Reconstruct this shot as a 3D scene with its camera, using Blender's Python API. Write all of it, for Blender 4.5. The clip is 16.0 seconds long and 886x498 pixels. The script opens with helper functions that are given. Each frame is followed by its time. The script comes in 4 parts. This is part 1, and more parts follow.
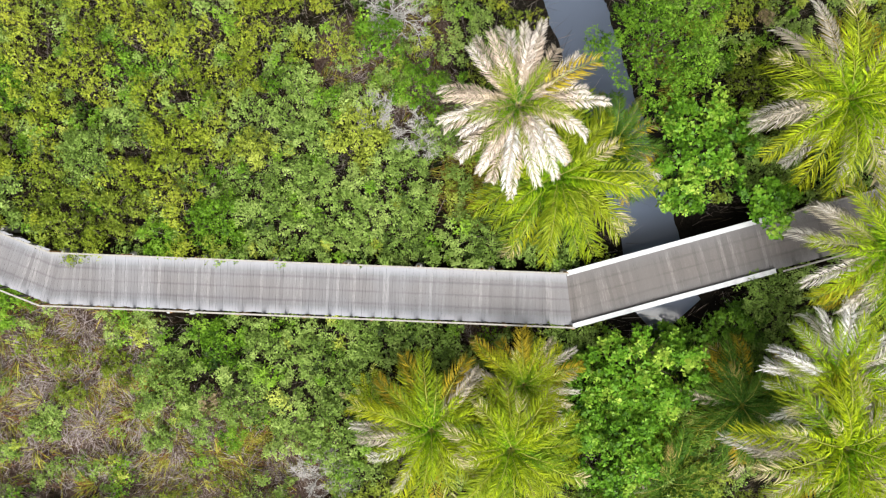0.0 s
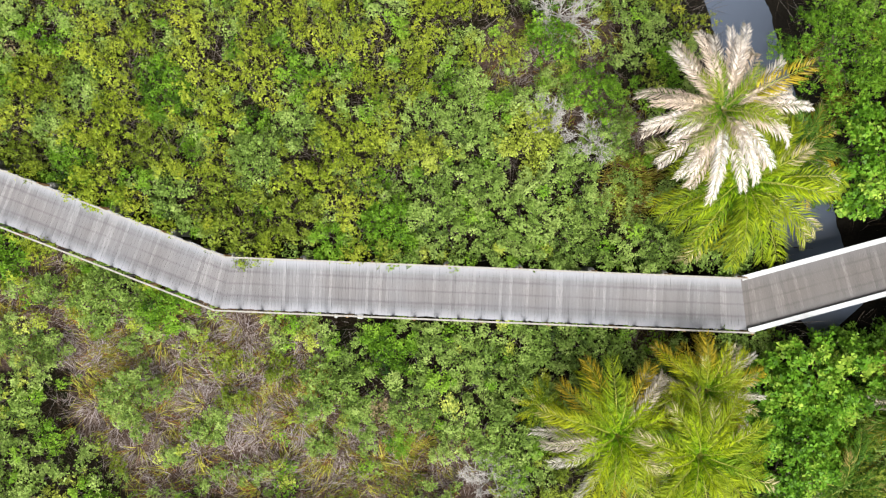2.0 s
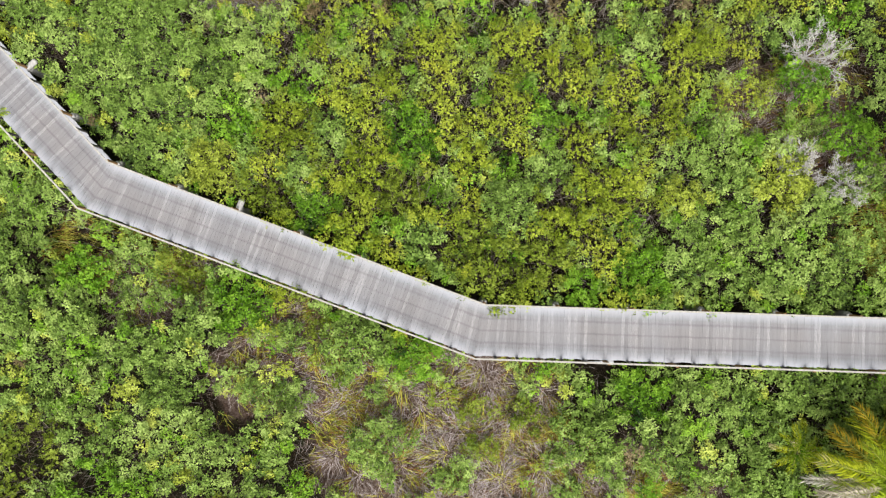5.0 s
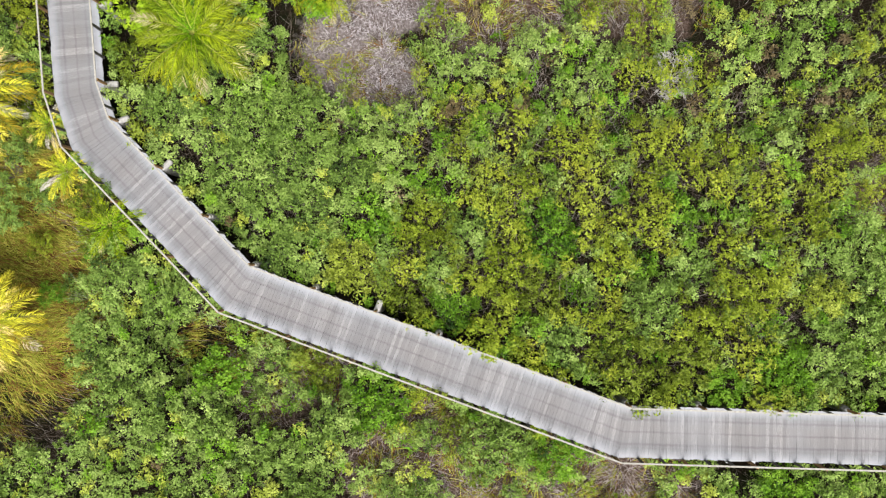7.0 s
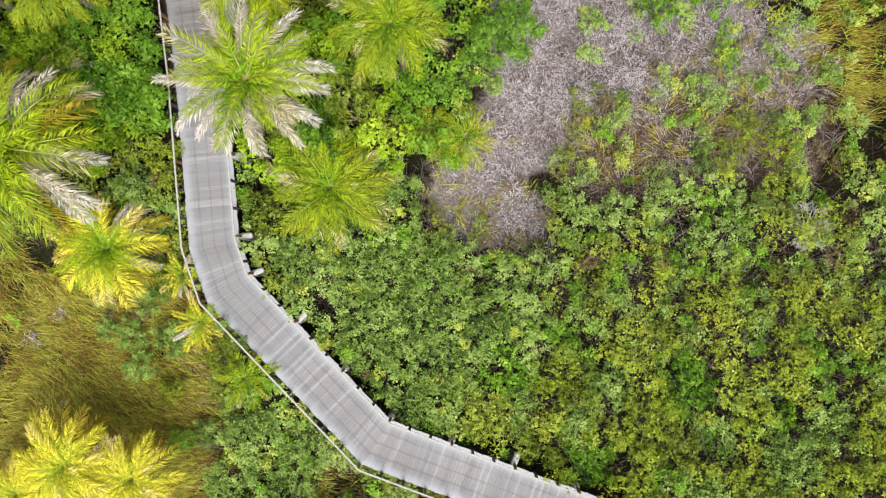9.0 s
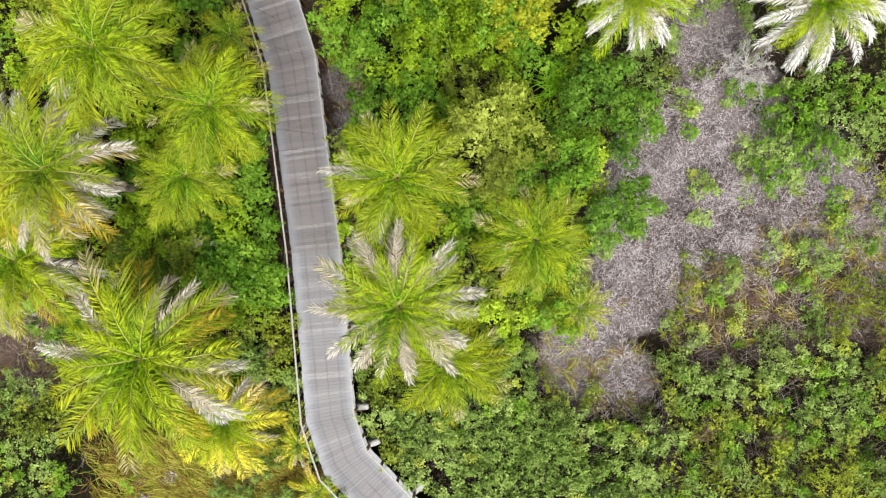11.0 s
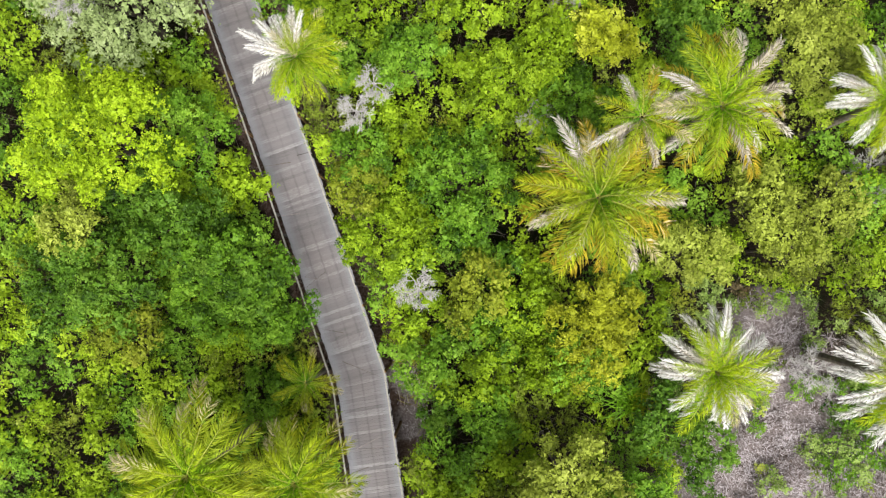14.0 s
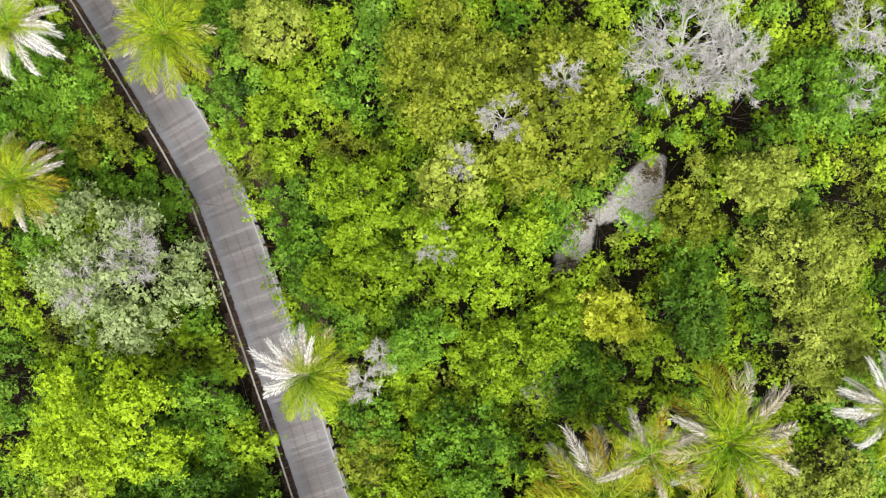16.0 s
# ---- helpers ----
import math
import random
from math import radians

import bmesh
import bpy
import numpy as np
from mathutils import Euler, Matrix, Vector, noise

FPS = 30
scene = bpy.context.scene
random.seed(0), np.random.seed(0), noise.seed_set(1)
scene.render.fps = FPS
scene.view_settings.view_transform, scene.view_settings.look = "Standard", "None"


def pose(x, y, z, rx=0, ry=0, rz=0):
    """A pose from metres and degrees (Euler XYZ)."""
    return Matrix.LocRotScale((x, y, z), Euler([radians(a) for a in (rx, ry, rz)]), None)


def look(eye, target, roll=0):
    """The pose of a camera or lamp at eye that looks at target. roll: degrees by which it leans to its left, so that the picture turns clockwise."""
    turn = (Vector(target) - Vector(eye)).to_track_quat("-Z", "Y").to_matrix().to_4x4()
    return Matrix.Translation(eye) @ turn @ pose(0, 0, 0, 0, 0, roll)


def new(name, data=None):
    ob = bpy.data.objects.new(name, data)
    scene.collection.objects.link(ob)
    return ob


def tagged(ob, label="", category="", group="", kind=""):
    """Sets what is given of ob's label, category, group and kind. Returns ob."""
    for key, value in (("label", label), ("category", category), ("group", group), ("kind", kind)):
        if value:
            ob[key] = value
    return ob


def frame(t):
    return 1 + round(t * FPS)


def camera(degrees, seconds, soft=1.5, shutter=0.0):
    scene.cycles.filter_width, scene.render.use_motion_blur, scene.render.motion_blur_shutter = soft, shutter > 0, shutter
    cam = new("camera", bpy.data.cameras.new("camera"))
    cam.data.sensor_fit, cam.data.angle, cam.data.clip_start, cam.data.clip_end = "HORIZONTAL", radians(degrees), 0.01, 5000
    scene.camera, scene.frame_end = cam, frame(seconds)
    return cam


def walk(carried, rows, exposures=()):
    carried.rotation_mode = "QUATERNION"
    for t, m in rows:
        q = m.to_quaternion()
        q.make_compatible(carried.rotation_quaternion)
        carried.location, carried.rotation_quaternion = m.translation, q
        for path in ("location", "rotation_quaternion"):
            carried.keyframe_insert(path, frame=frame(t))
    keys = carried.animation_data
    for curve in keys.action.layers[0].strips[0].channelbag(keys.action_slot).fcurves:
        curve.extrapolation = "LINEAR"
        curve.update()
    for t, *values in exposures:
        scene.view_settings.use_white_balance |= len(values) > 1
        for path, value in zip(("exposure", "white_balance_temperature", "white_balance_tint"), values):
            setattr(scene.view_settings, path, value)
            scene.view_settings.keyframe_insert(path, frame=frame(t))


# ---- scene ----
cam = camera(55.0, 16.0, soft=1.25)
# seconds, eye in metres, turn in degrees: a camera that looks straight down
PATH = [
    (0.0, 0.551, 0.120, 38.564, 0.257, 0.957, 0.156),
    (0.5, -1.231, 0.320, 38.508, 0.018, 0.904, 0.153),
    (1.0, -3.164, 0.396, 38.493, -0.044, 0.853, 0.175),
    (1.5, -5.205, 0.398, 38.498, 0.013, 0.809, 0.195),
    (2.0, -7.314, 0.372, 38.508, 0.144, 0.777, 0.199),
    (2.5, -9.444, 0.358, 38.511, 0.312, 0.760, 0.177),
    (3.0, -11.525, 0.400, 38.504, 0.491, 0.757, 0.127),
    (3.5, -13.443, 0.521, 38.485, 0.660, 0.767, 0.051),
    (4.0, -15.240, 0.802, 38.453, 0.808, 0.787, -0.044),
    (6.5, -23.261, 4.882, 38.256, 1.096, 0.941, -0.575),
    (7.0, -24.747, 6.321, 38.240, 1.079, 0.965, -0.650),
    (7.5, -26.240, 7.904, 38.239, 1.051, 0.984, -0.708),
    (8.0, -27.741, 9.612, 38.256, 1.018, 0.997, -0.751),
    (8.5, -29.242, 11.405, 38.292, 0.986, 1.007, -0.783),
    (9.0, -30.719, 13.271, 38.344, 0.961, 1.014, -0.809),
    (11.5, -36.601, 23.033, 38.757, 1.029, 1.096, -1.138),
    (12.0, -37.243, 25.135, 38.841, 1.082, 1.137, -1.291),
    (12.5, -37.705, 27.384, 38.918, 1.142, 1.188, -1.478),
    (13.0, -38.012, 29.801, 38.987, 1.203, 1.246, -1.691),
    (13.5, -38.195, 32.327, 39.048, 1.262, 1.306, -1.914),
    (14.0, -38.277, 34.961, 39.106, 1.311, 1.361, -2.122),
    (14.5, -38.318, 37.682, 39.171, 1.347, 1.397, -2.275),
    (15.0, -38.314, 40.492, 39.257, 1.365, 1.399, -2.324),
    (15.5, -38.292, 43.369, 39.385, 1.362, 1.345, -2.198),
    (16.0, -38.296, 46.290, 39.583, 1.339, 1.205, -1.810),
]
walk(cam, [(t, pose(x, y, z, rx, ry, rz)) for t, x, y, z, rx, ry, rz in PATH], [(0, 1.4), (16, 1.4)])

# ---- world and light: a bright overcast day ----
world = bpy.data.worlds.new("sky")
scene.world = world
world.use_nodes = True
wn = world.node_tree
sky = wn.nodes.new("ShaderNodeTexSky")
sky.sky_type, sky.sun_disc = "NISHITA", False
sky.sun_elevation, sky.sun_rotation = radians(63), radians(169)
sky.air_density, sky.dust_density = 1.0, 4.0
pale = wn.nodes.new("ShaderNodeHueSaturation")
pale.inputs["Saturation"].default_value = 0.2
wn.links.new(sky.outputs[0], pale.inputs["Color"])
wn.links.new(pale.outputs[0], wn.nodes["Background"].inputs[0])
wn.nodes["Background"].inputs[1].default_value = 0.064
sun_data = bpy.data.lights.new("sun", "SUN")
sun_data.energy, sun_data.angle, sun_data.color = 3.5, radians(48), (1.0, 0.97, 0.92)
sun = new("sun", sun_data)
sun.matrix_world = look((6, -30, 60), (0, 0, 0))

# ---- materials ----


def material(name):
    m = bpy.data.materials.new(name)
    m.use_nodes = True
    return m, m.node_tree, m.node_tree.nodes["Principled BSDF"]


def node(tree, kind, **values):
    n = tree.nodes.new(kind)
    for key, value in values.items():
        n.inputs[key.replace("_", " ")].default_value = value
    return n


def ramp(tree, source, stops):
    r = tree.nodes.new("ShaderNodeValToRGB")
    el = r.color_ramp.elements
    while len(el) < len(stops):
        el.new(0.5)
    for e, (at, colour) in zip(el, stops):
        e.position, e.color = at, (*colour, 1)
    tree.links.new(source, r.inputs[0])
    return r.outputs[0]


def mixed(tree, kind, fac, a, b):
    m = tree.nodes.new("ShaderNodeMix")
    m.data_type, m.blend_type = "RGBA", kind
    for value, slot in ((fac, 0), (a, 6), (b, 7)):
        if hasattr(value, "links"):
            tree.links.new(value, m.inputs[slot])
        else:
            m.inputs[slot].default_value = value if slot == 0 else (*value, 1)
    return m.outputs[2]


def math_node(tree, kind, a, b=0.0, c=0.0):
    m = tree.nodes.new("ShaderNodeMath")
    m.operation = kind
    for i, value in enumerate((a, b, c)):
        if hasattr(value, "links"):
            tree.links.new(value, m.inputs[i])
        else:
            m.inputs[i].default_value = value
    return m.outputs[0]


def foliage(name, dark, mid, light, gloss=0.5, through_light=0.2, leaf=0.34):
    """Leaves: each leaf, each clump and each plant has its own tint; light shines through a little."""
    m, t, p = material(name)
    geo = t.nodes.new("ShaderNodeNewGeometry")
    info = t.nodes.new("ShaderNodeObjectInfo")
    co = t.nodes.new("ShaderNodeTexCoord")
    n = node(t, "ShaderNodeTexNoise", Scale=1.7, Detail=2.0)
    t.links.new(co.outputs["Object"], n.inputs["Vector"])
    tone = t.nodes.new("ShaderNodeAttribute")
    tone.attribute_name = "tone"
    blend = math_node(t, "MULTIPLY_ADD", geo.outputs["Random Per Island"], leaf, tone.outputs["Fac"])
    blend = math_node(t, "MULTIPLY_ADD", n.outputs[0], 0.7, blend)
    blend = math_node(t, "MULTIPLY_ADD", info.outputs["Random"], 0.16, blend)
    blend = math_node(t, "SUBTRACT", blend, leaf / 2 - 0.06)
    colour = ramp(t, blend, [(0.0, dark), (0.5, mid), (1.0, light)])
    t.links.new(colour, p.inputs["Base Color"])
    p.inputs["Roughness"].default_value = gloss
    p.inputs["Specular IOR Level"].default_value = 0.1
    tr = t.nodes.new("ShaderNodeBsdfTranslucent")
    t.links.new(mixed(t, "MULTIPLY", 1.0, colour, (1.0, 1.0, 0.45)), tr.inputs[0])
    mx = t.nodes.new("ShaderNodeMixShader")
    mx.inputs[0].default_value = through_light
    t.links.new(p.outputs[0], mx.inputs[1])
    t.links.new(tr.outputs[0], mx.inputs[2])
    t.links.new(mx.outputs[0], t.nodes["Material Output"].inputs[0])
    return m


def frond_material(name, base, tip, dead, dead_from):
    """Palm leaf: green by the stalk, drying towards the tip."""
    m, t, p = material(name)
    geo = t.nodes.new("ShaderNodeNewGeometry")
    info = t.nodes.new("ShaderNodeObjectInfo")
    co = t.nodes.new("ShaderNodeTexCoord")
    sep = t.nodes.new("ShaderNodeSeparateXYZ")
    t.links.new(co.outputs["Object"], sep.inputs[0])
    along = math_node(t, "MULTIPLY_ADD", geo.outputs["Random Per Island"], 0.16, math_node(t, "MULTIPLY", sep.outputs[0], 1.05))
    along = math_node(t, "MULTIPLY_ADD", info.outputs["Random"], 0.5, along)
    along = math_node(t, "SUBTRACT", along, 0.33)
    colour = ramp(t, along, [(0.0, base), (max(0.05, dead_from - 0.2), tip), (dead_from, tip), (min(0.99, dead_from + 0.13), dead)])
    jitter = math_node(t, "MULTIPLY_ADD", geo.outputs["Random Per Island"], 0.62, 0.7)
    tint = t.nodes.new("ShaderNodeHueSaturation")
    t.links.new(colour, tint.inputs["Color"])
    t.links.new(jitter, tint.inputs["Value"])
    t.links.new(tint.outputs[0], p.inputs["Base Color"])
    p.inputs["Roughness"].default_value = 0.5
    p.inputs["Specular IOR Level"].default_value = 0.12
    tr = t.nodes.new("ShaderNodeBsdfTranslucent")
    t.links.new(tint.outputs[0], tr.inputs[0])
    mx = t.nodes.new("ShaderNodeMixShader")
    mx.inputs[0].default_value = 0.33
    t.links.new(p.outputs[0], mx.inputs[1])
    t.links.new(tr.outputs[0], mx.inputs[2])
    t.links.new(mx.outputs[0], t.nodes["Material Output"].inputs[0])
    return m


def rough_material(name, stops, scale=6.0, rough=0.85, bump=0.3, stretch=(1, 1, 1), per_island=0.0):
    m, t, p = material(name)
    co = t.nodes.new("ShaderNodeTexCoord")
    mp = t.nodes.new("ShaderNodeMapping")
    mp.inputs["Scale"].default_value = stretch
    t.links.new(co.outputs["Object"], mp.inputs["Vector"])
    n = node(t, "ShaderNodeTexNoise", Scale=scale, Detail=6.0, Roughness=0.65)
    t.links.new(mp.outputs[0], n.inputs["Vector"])
    value = n.outputs[0]
    if per_island:
        geo = t.nodes.new("ShaderNodeNewGeometry")
        value = math_node(t, "MULTIPLY_ADD", math_node(t, "SUBTRACT", geo.outputs["Random Per Island"], 0.5), per_island, value)
    t.links.new(ramp(t, value, stops), p.inputs["Base Color"])
    p.inputs["Roughness"].default_value = rough
    p.inputs["Specular IOR Level"].default_value = 0.15
    b = node(t, "ShaderNodeBump", Strength=bump, Distance=0.02)
    t.links.new(n.outputs[0], b.inputs["Height"])
    t.links.new(b.outputs[0], p.inputs["Normal"])
    return m


def plank_material(name, dark, mid, light, edge, vary=0.46):
    """Weathered boards: each board its own grey, grain along it, stain lines over the joists, paler ends."""
    m, t, p = material(name)
    geo = t.nodes.new("ShaderNodeNewGeometry")
    info = t.nodes.new("ShaderNodeObjectInfo")
    at = t.nodes.new("ShaderNodeAttribute")
    at.attribute_name = "across"
    wide = t.nodes.new("ShaderNodeAttribute")
    wide.attribute_name = "wide"
    rnd = math_node(t, "FRACT", math_node(t, "ADD", geo.outputs["Random Per Island"], info.outputs["Random"]))
    vec = t.nodes.new("ShaderNodeCombineXYZ")
    t.links.new(at.outputs["Fac"], vec.inputs[0])
    t.links.new(math_node(t, "MULTIPLY", rnd, 37.0), vec.inputs[1])
    t.links.new(math_node(t, "MULTIPLY", wide.outputs["Fac"], 11.0), vec.inputs[2])
    n = node(t, "ShaderNodeTexNoise", Scale=3.0, Detail=7.0, Roughness=0.8)
    t.links.new(vec.outputs[0], n.inputs["Vector"])
    value = math_node(t, "MULTIPLY_ADD", rnd, vary, math_node(t, "MULTIPLY", n.outputs[0], 1.0))
    value = math_node(t, "SUBTRACT", value, vary / 2)
    colour = ramp(t, value, [(0.0, dark), (0.3, tuple(0.93 * q for q in mid)), (0.64, tuple(1.1 * q for q in mid)), (0.88, light)])
    off = math_node(t, "ABSOLUTE", at.outputs["Fac"])
    rim = ramp(t, math_node(t, "MULTIPLY_ADD", n.outputs[0], 0.2, off), [(0.72, (0, 0, 0)), (1.04, (1, 1, 1))])
    colour = mixed(t, "MIX", math_node(t, "MULTIPLY", rim, 0.8), colour, edge)
    place = t.nodes.new("ShaderNodeNewGeometry")
    damp = node(t, "ShaderNodeTexNoise", Scale=0.55, Detail=3.0)
    t.links.new(place.outputs["Position"], damp.inputs["Vector"])
    line = None
    for where, thick in ((0.0, 0.06), (0.47, 0.075)):
        d = math_node(t, "ABSOLUTE", math_node(t, "SUBTRACT", off, where))
        d = ramp(t, d, [(0.0, (1, 1, 1)), (thick, (0, 0, 0))])
        line = d if line is None else math_node(t, "ADD", line, d)
    worn = ramp(t, damp.outputs[0], [(0.3, (0.25, 0.25, 0.25)), (0.6, (1, 1, 1))])
    colour = mixed(t, "MULTIPLY", math_node(t, "MULTIPLY", line, worn), colour, (0.72, 0.7, 0.71))
    trod = ramp(t, math_node(t, "MULTIPLY_ADD", n.outputs[0], 0.5, off), [(0.5, (0.6, 0.6, 0.6)), (0.95, (0, 0, 0))])
    colour = mixed(t, "MULTIPLY", trod, colour, (0.98, 0.92, 0.87))
    colour = mixed(t, "MULTIPLY", ramp(t, damp.outputs[0], [(0.4, (0, 0, 0)), (0.62, (0.35, 0.35, 0.35))]), colour, (0.93, 0.86, 0.8))
    t.links.new(colour, p.inputs["Base Color"])
    p.inputs["Roughness"].default_value = 0.75
    b = node(t, "ShaderNodeBump", Strength=0.25, Distance=0.01)
    t.links.new(n.outputs[0], b.inputs["Height"])
    t.links.new(b.outputs[0], p.inputs["Normal"])
    return m


def ground_material():
    m, t, p = material("forest_floor")
    co = t.nodes.new("ShaderNodeTexCoord")
    n = node(t, "ShaderNodeTexNoise", Scale=0.9, Detail=8.0, Roughness=0.7)
    f = node(t, "ShaderNodeTexNoise", Scale=9.0, Detail=6.0, Roughness=0.75)
    for x in (n, f):
        t.links.new(co.outputs["Object"], x.inputs["Vector"])
    # litter and moss near black: the shade beneath the shrubs is painted in
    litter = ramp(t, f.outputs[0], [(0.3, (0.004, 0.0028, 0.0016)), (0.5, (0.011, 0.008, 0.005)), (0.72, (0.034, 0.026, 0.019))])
    shaded_moss = ramp(t, f.outputs[0], [(0.3, (0.002, 0.0035, 0.001)), (0.7, (0.010, 0.015, 0.004))])
    litter = mixed(t, "MIX", ramp(t, n.outputs[0], [(0.45, (0, 0, 0)), (0.62, (1, 1, 1))]), litter, shaded_moss)
    dry = ramp(t, f.outputs[0], [(0.3, (0.022, 0.013, 0.009)), (0.5, (0.06, 0.04, 0.032)), (0.7, (0.13, 0.1, 0.088))])
    low_green = ramp(t, f.outputs[0], [(0.3, (0.008, 0.014, 0.003)), (0.5, (0.035, 0.056, 0.009)), (0.7, (0.09, 0.125, 0.02))])
    heath = ramp(t, f.outputs[0], [(0.3, (0.045, 0.035, 0.033)), (0.5, (0.12, 0.102, 0.1)), (0.7, (0.24, 0.215, 0.215))])
    pale = ramp(t, f.outputs[0], [(0.3, (0.25, 0.225, 0.215)), (0.6, (0.46, 0.44, 0.43))])
    # near-black ground colour that paints the deep shade along the creek
    creek_shade = ramp(t, f.outputs[0], [(0.3, (0.004, 0.0035, 0.003)), (0.7, (0.014, 0.012, 0.009))])
    for name, colour in (("undergrowth", low_green), ("dry", dry), ("heath", heath), ("sand", pale), ("by_creek", creek_shade)):
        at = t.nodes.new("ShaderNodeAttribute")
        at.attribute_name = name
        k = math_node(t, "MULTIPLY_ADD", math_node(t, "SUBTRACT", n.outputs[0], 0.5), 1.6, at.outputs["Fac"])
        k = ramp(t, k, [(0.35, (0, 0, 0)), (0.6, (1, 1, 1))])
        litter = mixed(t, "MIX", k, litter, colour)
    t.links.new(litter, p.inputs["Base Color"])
    p.inputs["Roughness"].default_value = 0.95
    p.inputs["Specular IOR Level"].default_value = 0.06
    b = node(t, "ShaderNodeBump", Strength=0.6, Distance=0.06)
    t.links.new(f.outputs[0], b.inputs["Height"])
    t.links.new(b.outputs[0], p.inputs["Normal"])
    return m


LEAF = {
    "light": foliage("light_green_leaves", (0.022, 0.042, 0.008), (0.13, 0.208, 0.036), (0.24, 0.325, 0.085)),
    "yellow": foliage("yellow_green_leaves", (0.022, 0.034, 0.002), (0.11, 0.155, 0.013), (0.205, 0.255, 0.035)),
    "green": foliage("mid_green_leaves", (0.009, 0.029, 0.0026), (0.086, 0.185, 0.0105), (0.175, 0.3, 0.028)),
    "dark": foliage("dark_green_leaves", (0.007, 0.021, 0.0024), (0.06, 0.134, 0.01), (0.135, 0.235, 0.026)),
    "lime": foliage("lime_green_leaves", (0.0288, 0.0523, 0.0019), (0.1507, 0.2470, 0.0075), (0.2678, 0.3799, 0.0213)),
    "pale": foliage("pale_green_leaves", (0.0381, 0.0500, 0.0063), (0.2150, 0.2682, 0.0304), (0.3415, 0.3921, 0.0759)),
    "grey": foliage("grey_green_leaves", (0.045, 0.06, 0.022), (0.19, 0.25, 0.09), (0.29, 0.345, 0.165)),
    "olive": foliage("olive_leaves", (0.0279, 0.0353, 0.0023), (0.1449, 0.1869, 0.0126), (0.2625, 0.2888, 0.0294)),
    "fresh": foliage("fresh_lime_leaves", (0.0329, 0.06, 0.0018), (0.2209, 0.34, 0.0090), (0.3384, 0.45, 0.0225)),
    "gold": foliage("golden_yellow_leaves", (0.0640, 0.0796, 0.0031), (0.3240, 0.3732, 0.0173), (0.4650, 0.5002, 0.0727)),
    "broad": foliage("glossy_green_leaves", (0.01, 0.036, 0.003), (0.085, 0.2, 0.012), (0.27, 0.37, 0.05), gloss=0.42),
    "mustard": foliage("mustard_yellow_leaves", (0.045, 0.05, 0.002), (0.21, 0.24, 0.011), (0.34, 0.37, 0.025)),
    "fern": foliage("bright_feathery_leaves", (0.025, 0.045, 0.002), (0.15, 0.2, 0.013), (0.26, 0.31, 0.034)),
    "brown": foliage("withered_leaves", (0.0176, 0.0134, 0.0050), (0.1, 0.075, 0.034), (0.2, 0.16, 0.09)),
}
FROND = {
    "green": frond_material("green_frond", (0.055, 0.165, 0.006), (0.21, 0.265, 0.013), (0.38, 0.33, 0.2), 0.9),
    "yellow": frond_material("yellowing_frond", (0.1, 0.22, 0.006), (0.27, 0.3, 0.011), (0.36, 0.31, 0.17), 0.9),
    "amber": frond_material("amber_frond", (0.14, 0.21, 0.009), (0.33, 0.255, 0.02), (0.4, 0.35, 0.25), 0.8),
    "dry": frond_material("dead_frond", (0.3, 0.25, 0.17), (0.5, 0.47, 0.42), (0.6, 0.59, 0.57), 0.45),
    "beige": frond_material("bleached_beige_frond", (0.36, 0.3, 0.14), (0.5, 0.41, 0.33), (0.6, 0.55, 0.5), 0.6),
    "tan": frond_material("withered_tan_frond", (0.24, 0.2, 0.09), (0.36, 0.32, 0.25), (0.44, 0.415, 0.37), 0.6),
    "bright": frond_material("sunlit_yellow_frond", (0.27, 0.39, 0.02), (0.56, 0.52, 0.04), (0.62, 0.5, 0.18), 0.8),
    "lime": frond_material("lime_frond", (0.0990, 0.2430, 0.0072), (0.2790, 0.3510, 0.0090), (0.3780, 0.3420, 0.1800), 1.0),
    # green frond darkened: the shade under taller palms is in the colour
    "dark": frond_material("shade_painted_green_frond", (0.0224, 0.0816, 0.01), (0.0748, 0.1469, 0.014), (0.2543, 0.204, 0.0629), 0.95),
}
RIB = rough_material("pale_frond_midrib", [(0.3, (0.2, 0.23, 0.03)), (0.7, (0.33, 0.33, 0.08))], 9.0)
RIB_DRY = rough_material("dry_frond_midrib", [(0.3, (0.26, 0.21, 0.15)), (0.7, (0.42, 0.37, 0.3))], 9.0)
BARK = rough_material("grey_brown_bark", [(0.3, (0.0408, 0.0306, 0.0238)), (0.7, (0.136, 0.1156, 0.0952))], 5.0, stretch=(3, 3, 0.6))
PALM_BARK = rough_material("palm_bark", [(0.3, (0.068, 0.0544, 0.0408)), (0.7, (0.1836, 0.1632, 0.136))], 6.0, stretch=(1, 1, 5))
DEADWOOD = rough_material("bleached_dead_wood", [(0.3, (0.19, 0.182, 0.17)), (0.7, (0.36, 0.352, 0.335))], 8.0, stretch=(2, 2, 0.7))
PLANK = plank_material("weathered_boards", (0.055, 0.054, 0.058), (0.112, 0.113, 0.123), (0.205, 0.208, 0.22), (0.215, 0.223, 0.248))
PLANK_DARK = plank_material("dark_weathered_boards", (0.026, 0.024, 0.024), (0.074, 0.069, 0.068), (0.15, 0.144, 0.143), (0.088, 0.085, 0.087))
PLANK_BROWN = plank_material("brown_grey_boards", (0.035, 0.031, 0.032), (0.096, 0.091, 0.096), (0.19, 0.187, 0.198), (0.155, 0.157, 0.176), 0.52)
RAILWOOD = rough_material("pale_rail_wood", [(0.3, (0.17, 0.16, 0.142)), (0.7, (0.28, 0.268, 0.242))], 9.0)
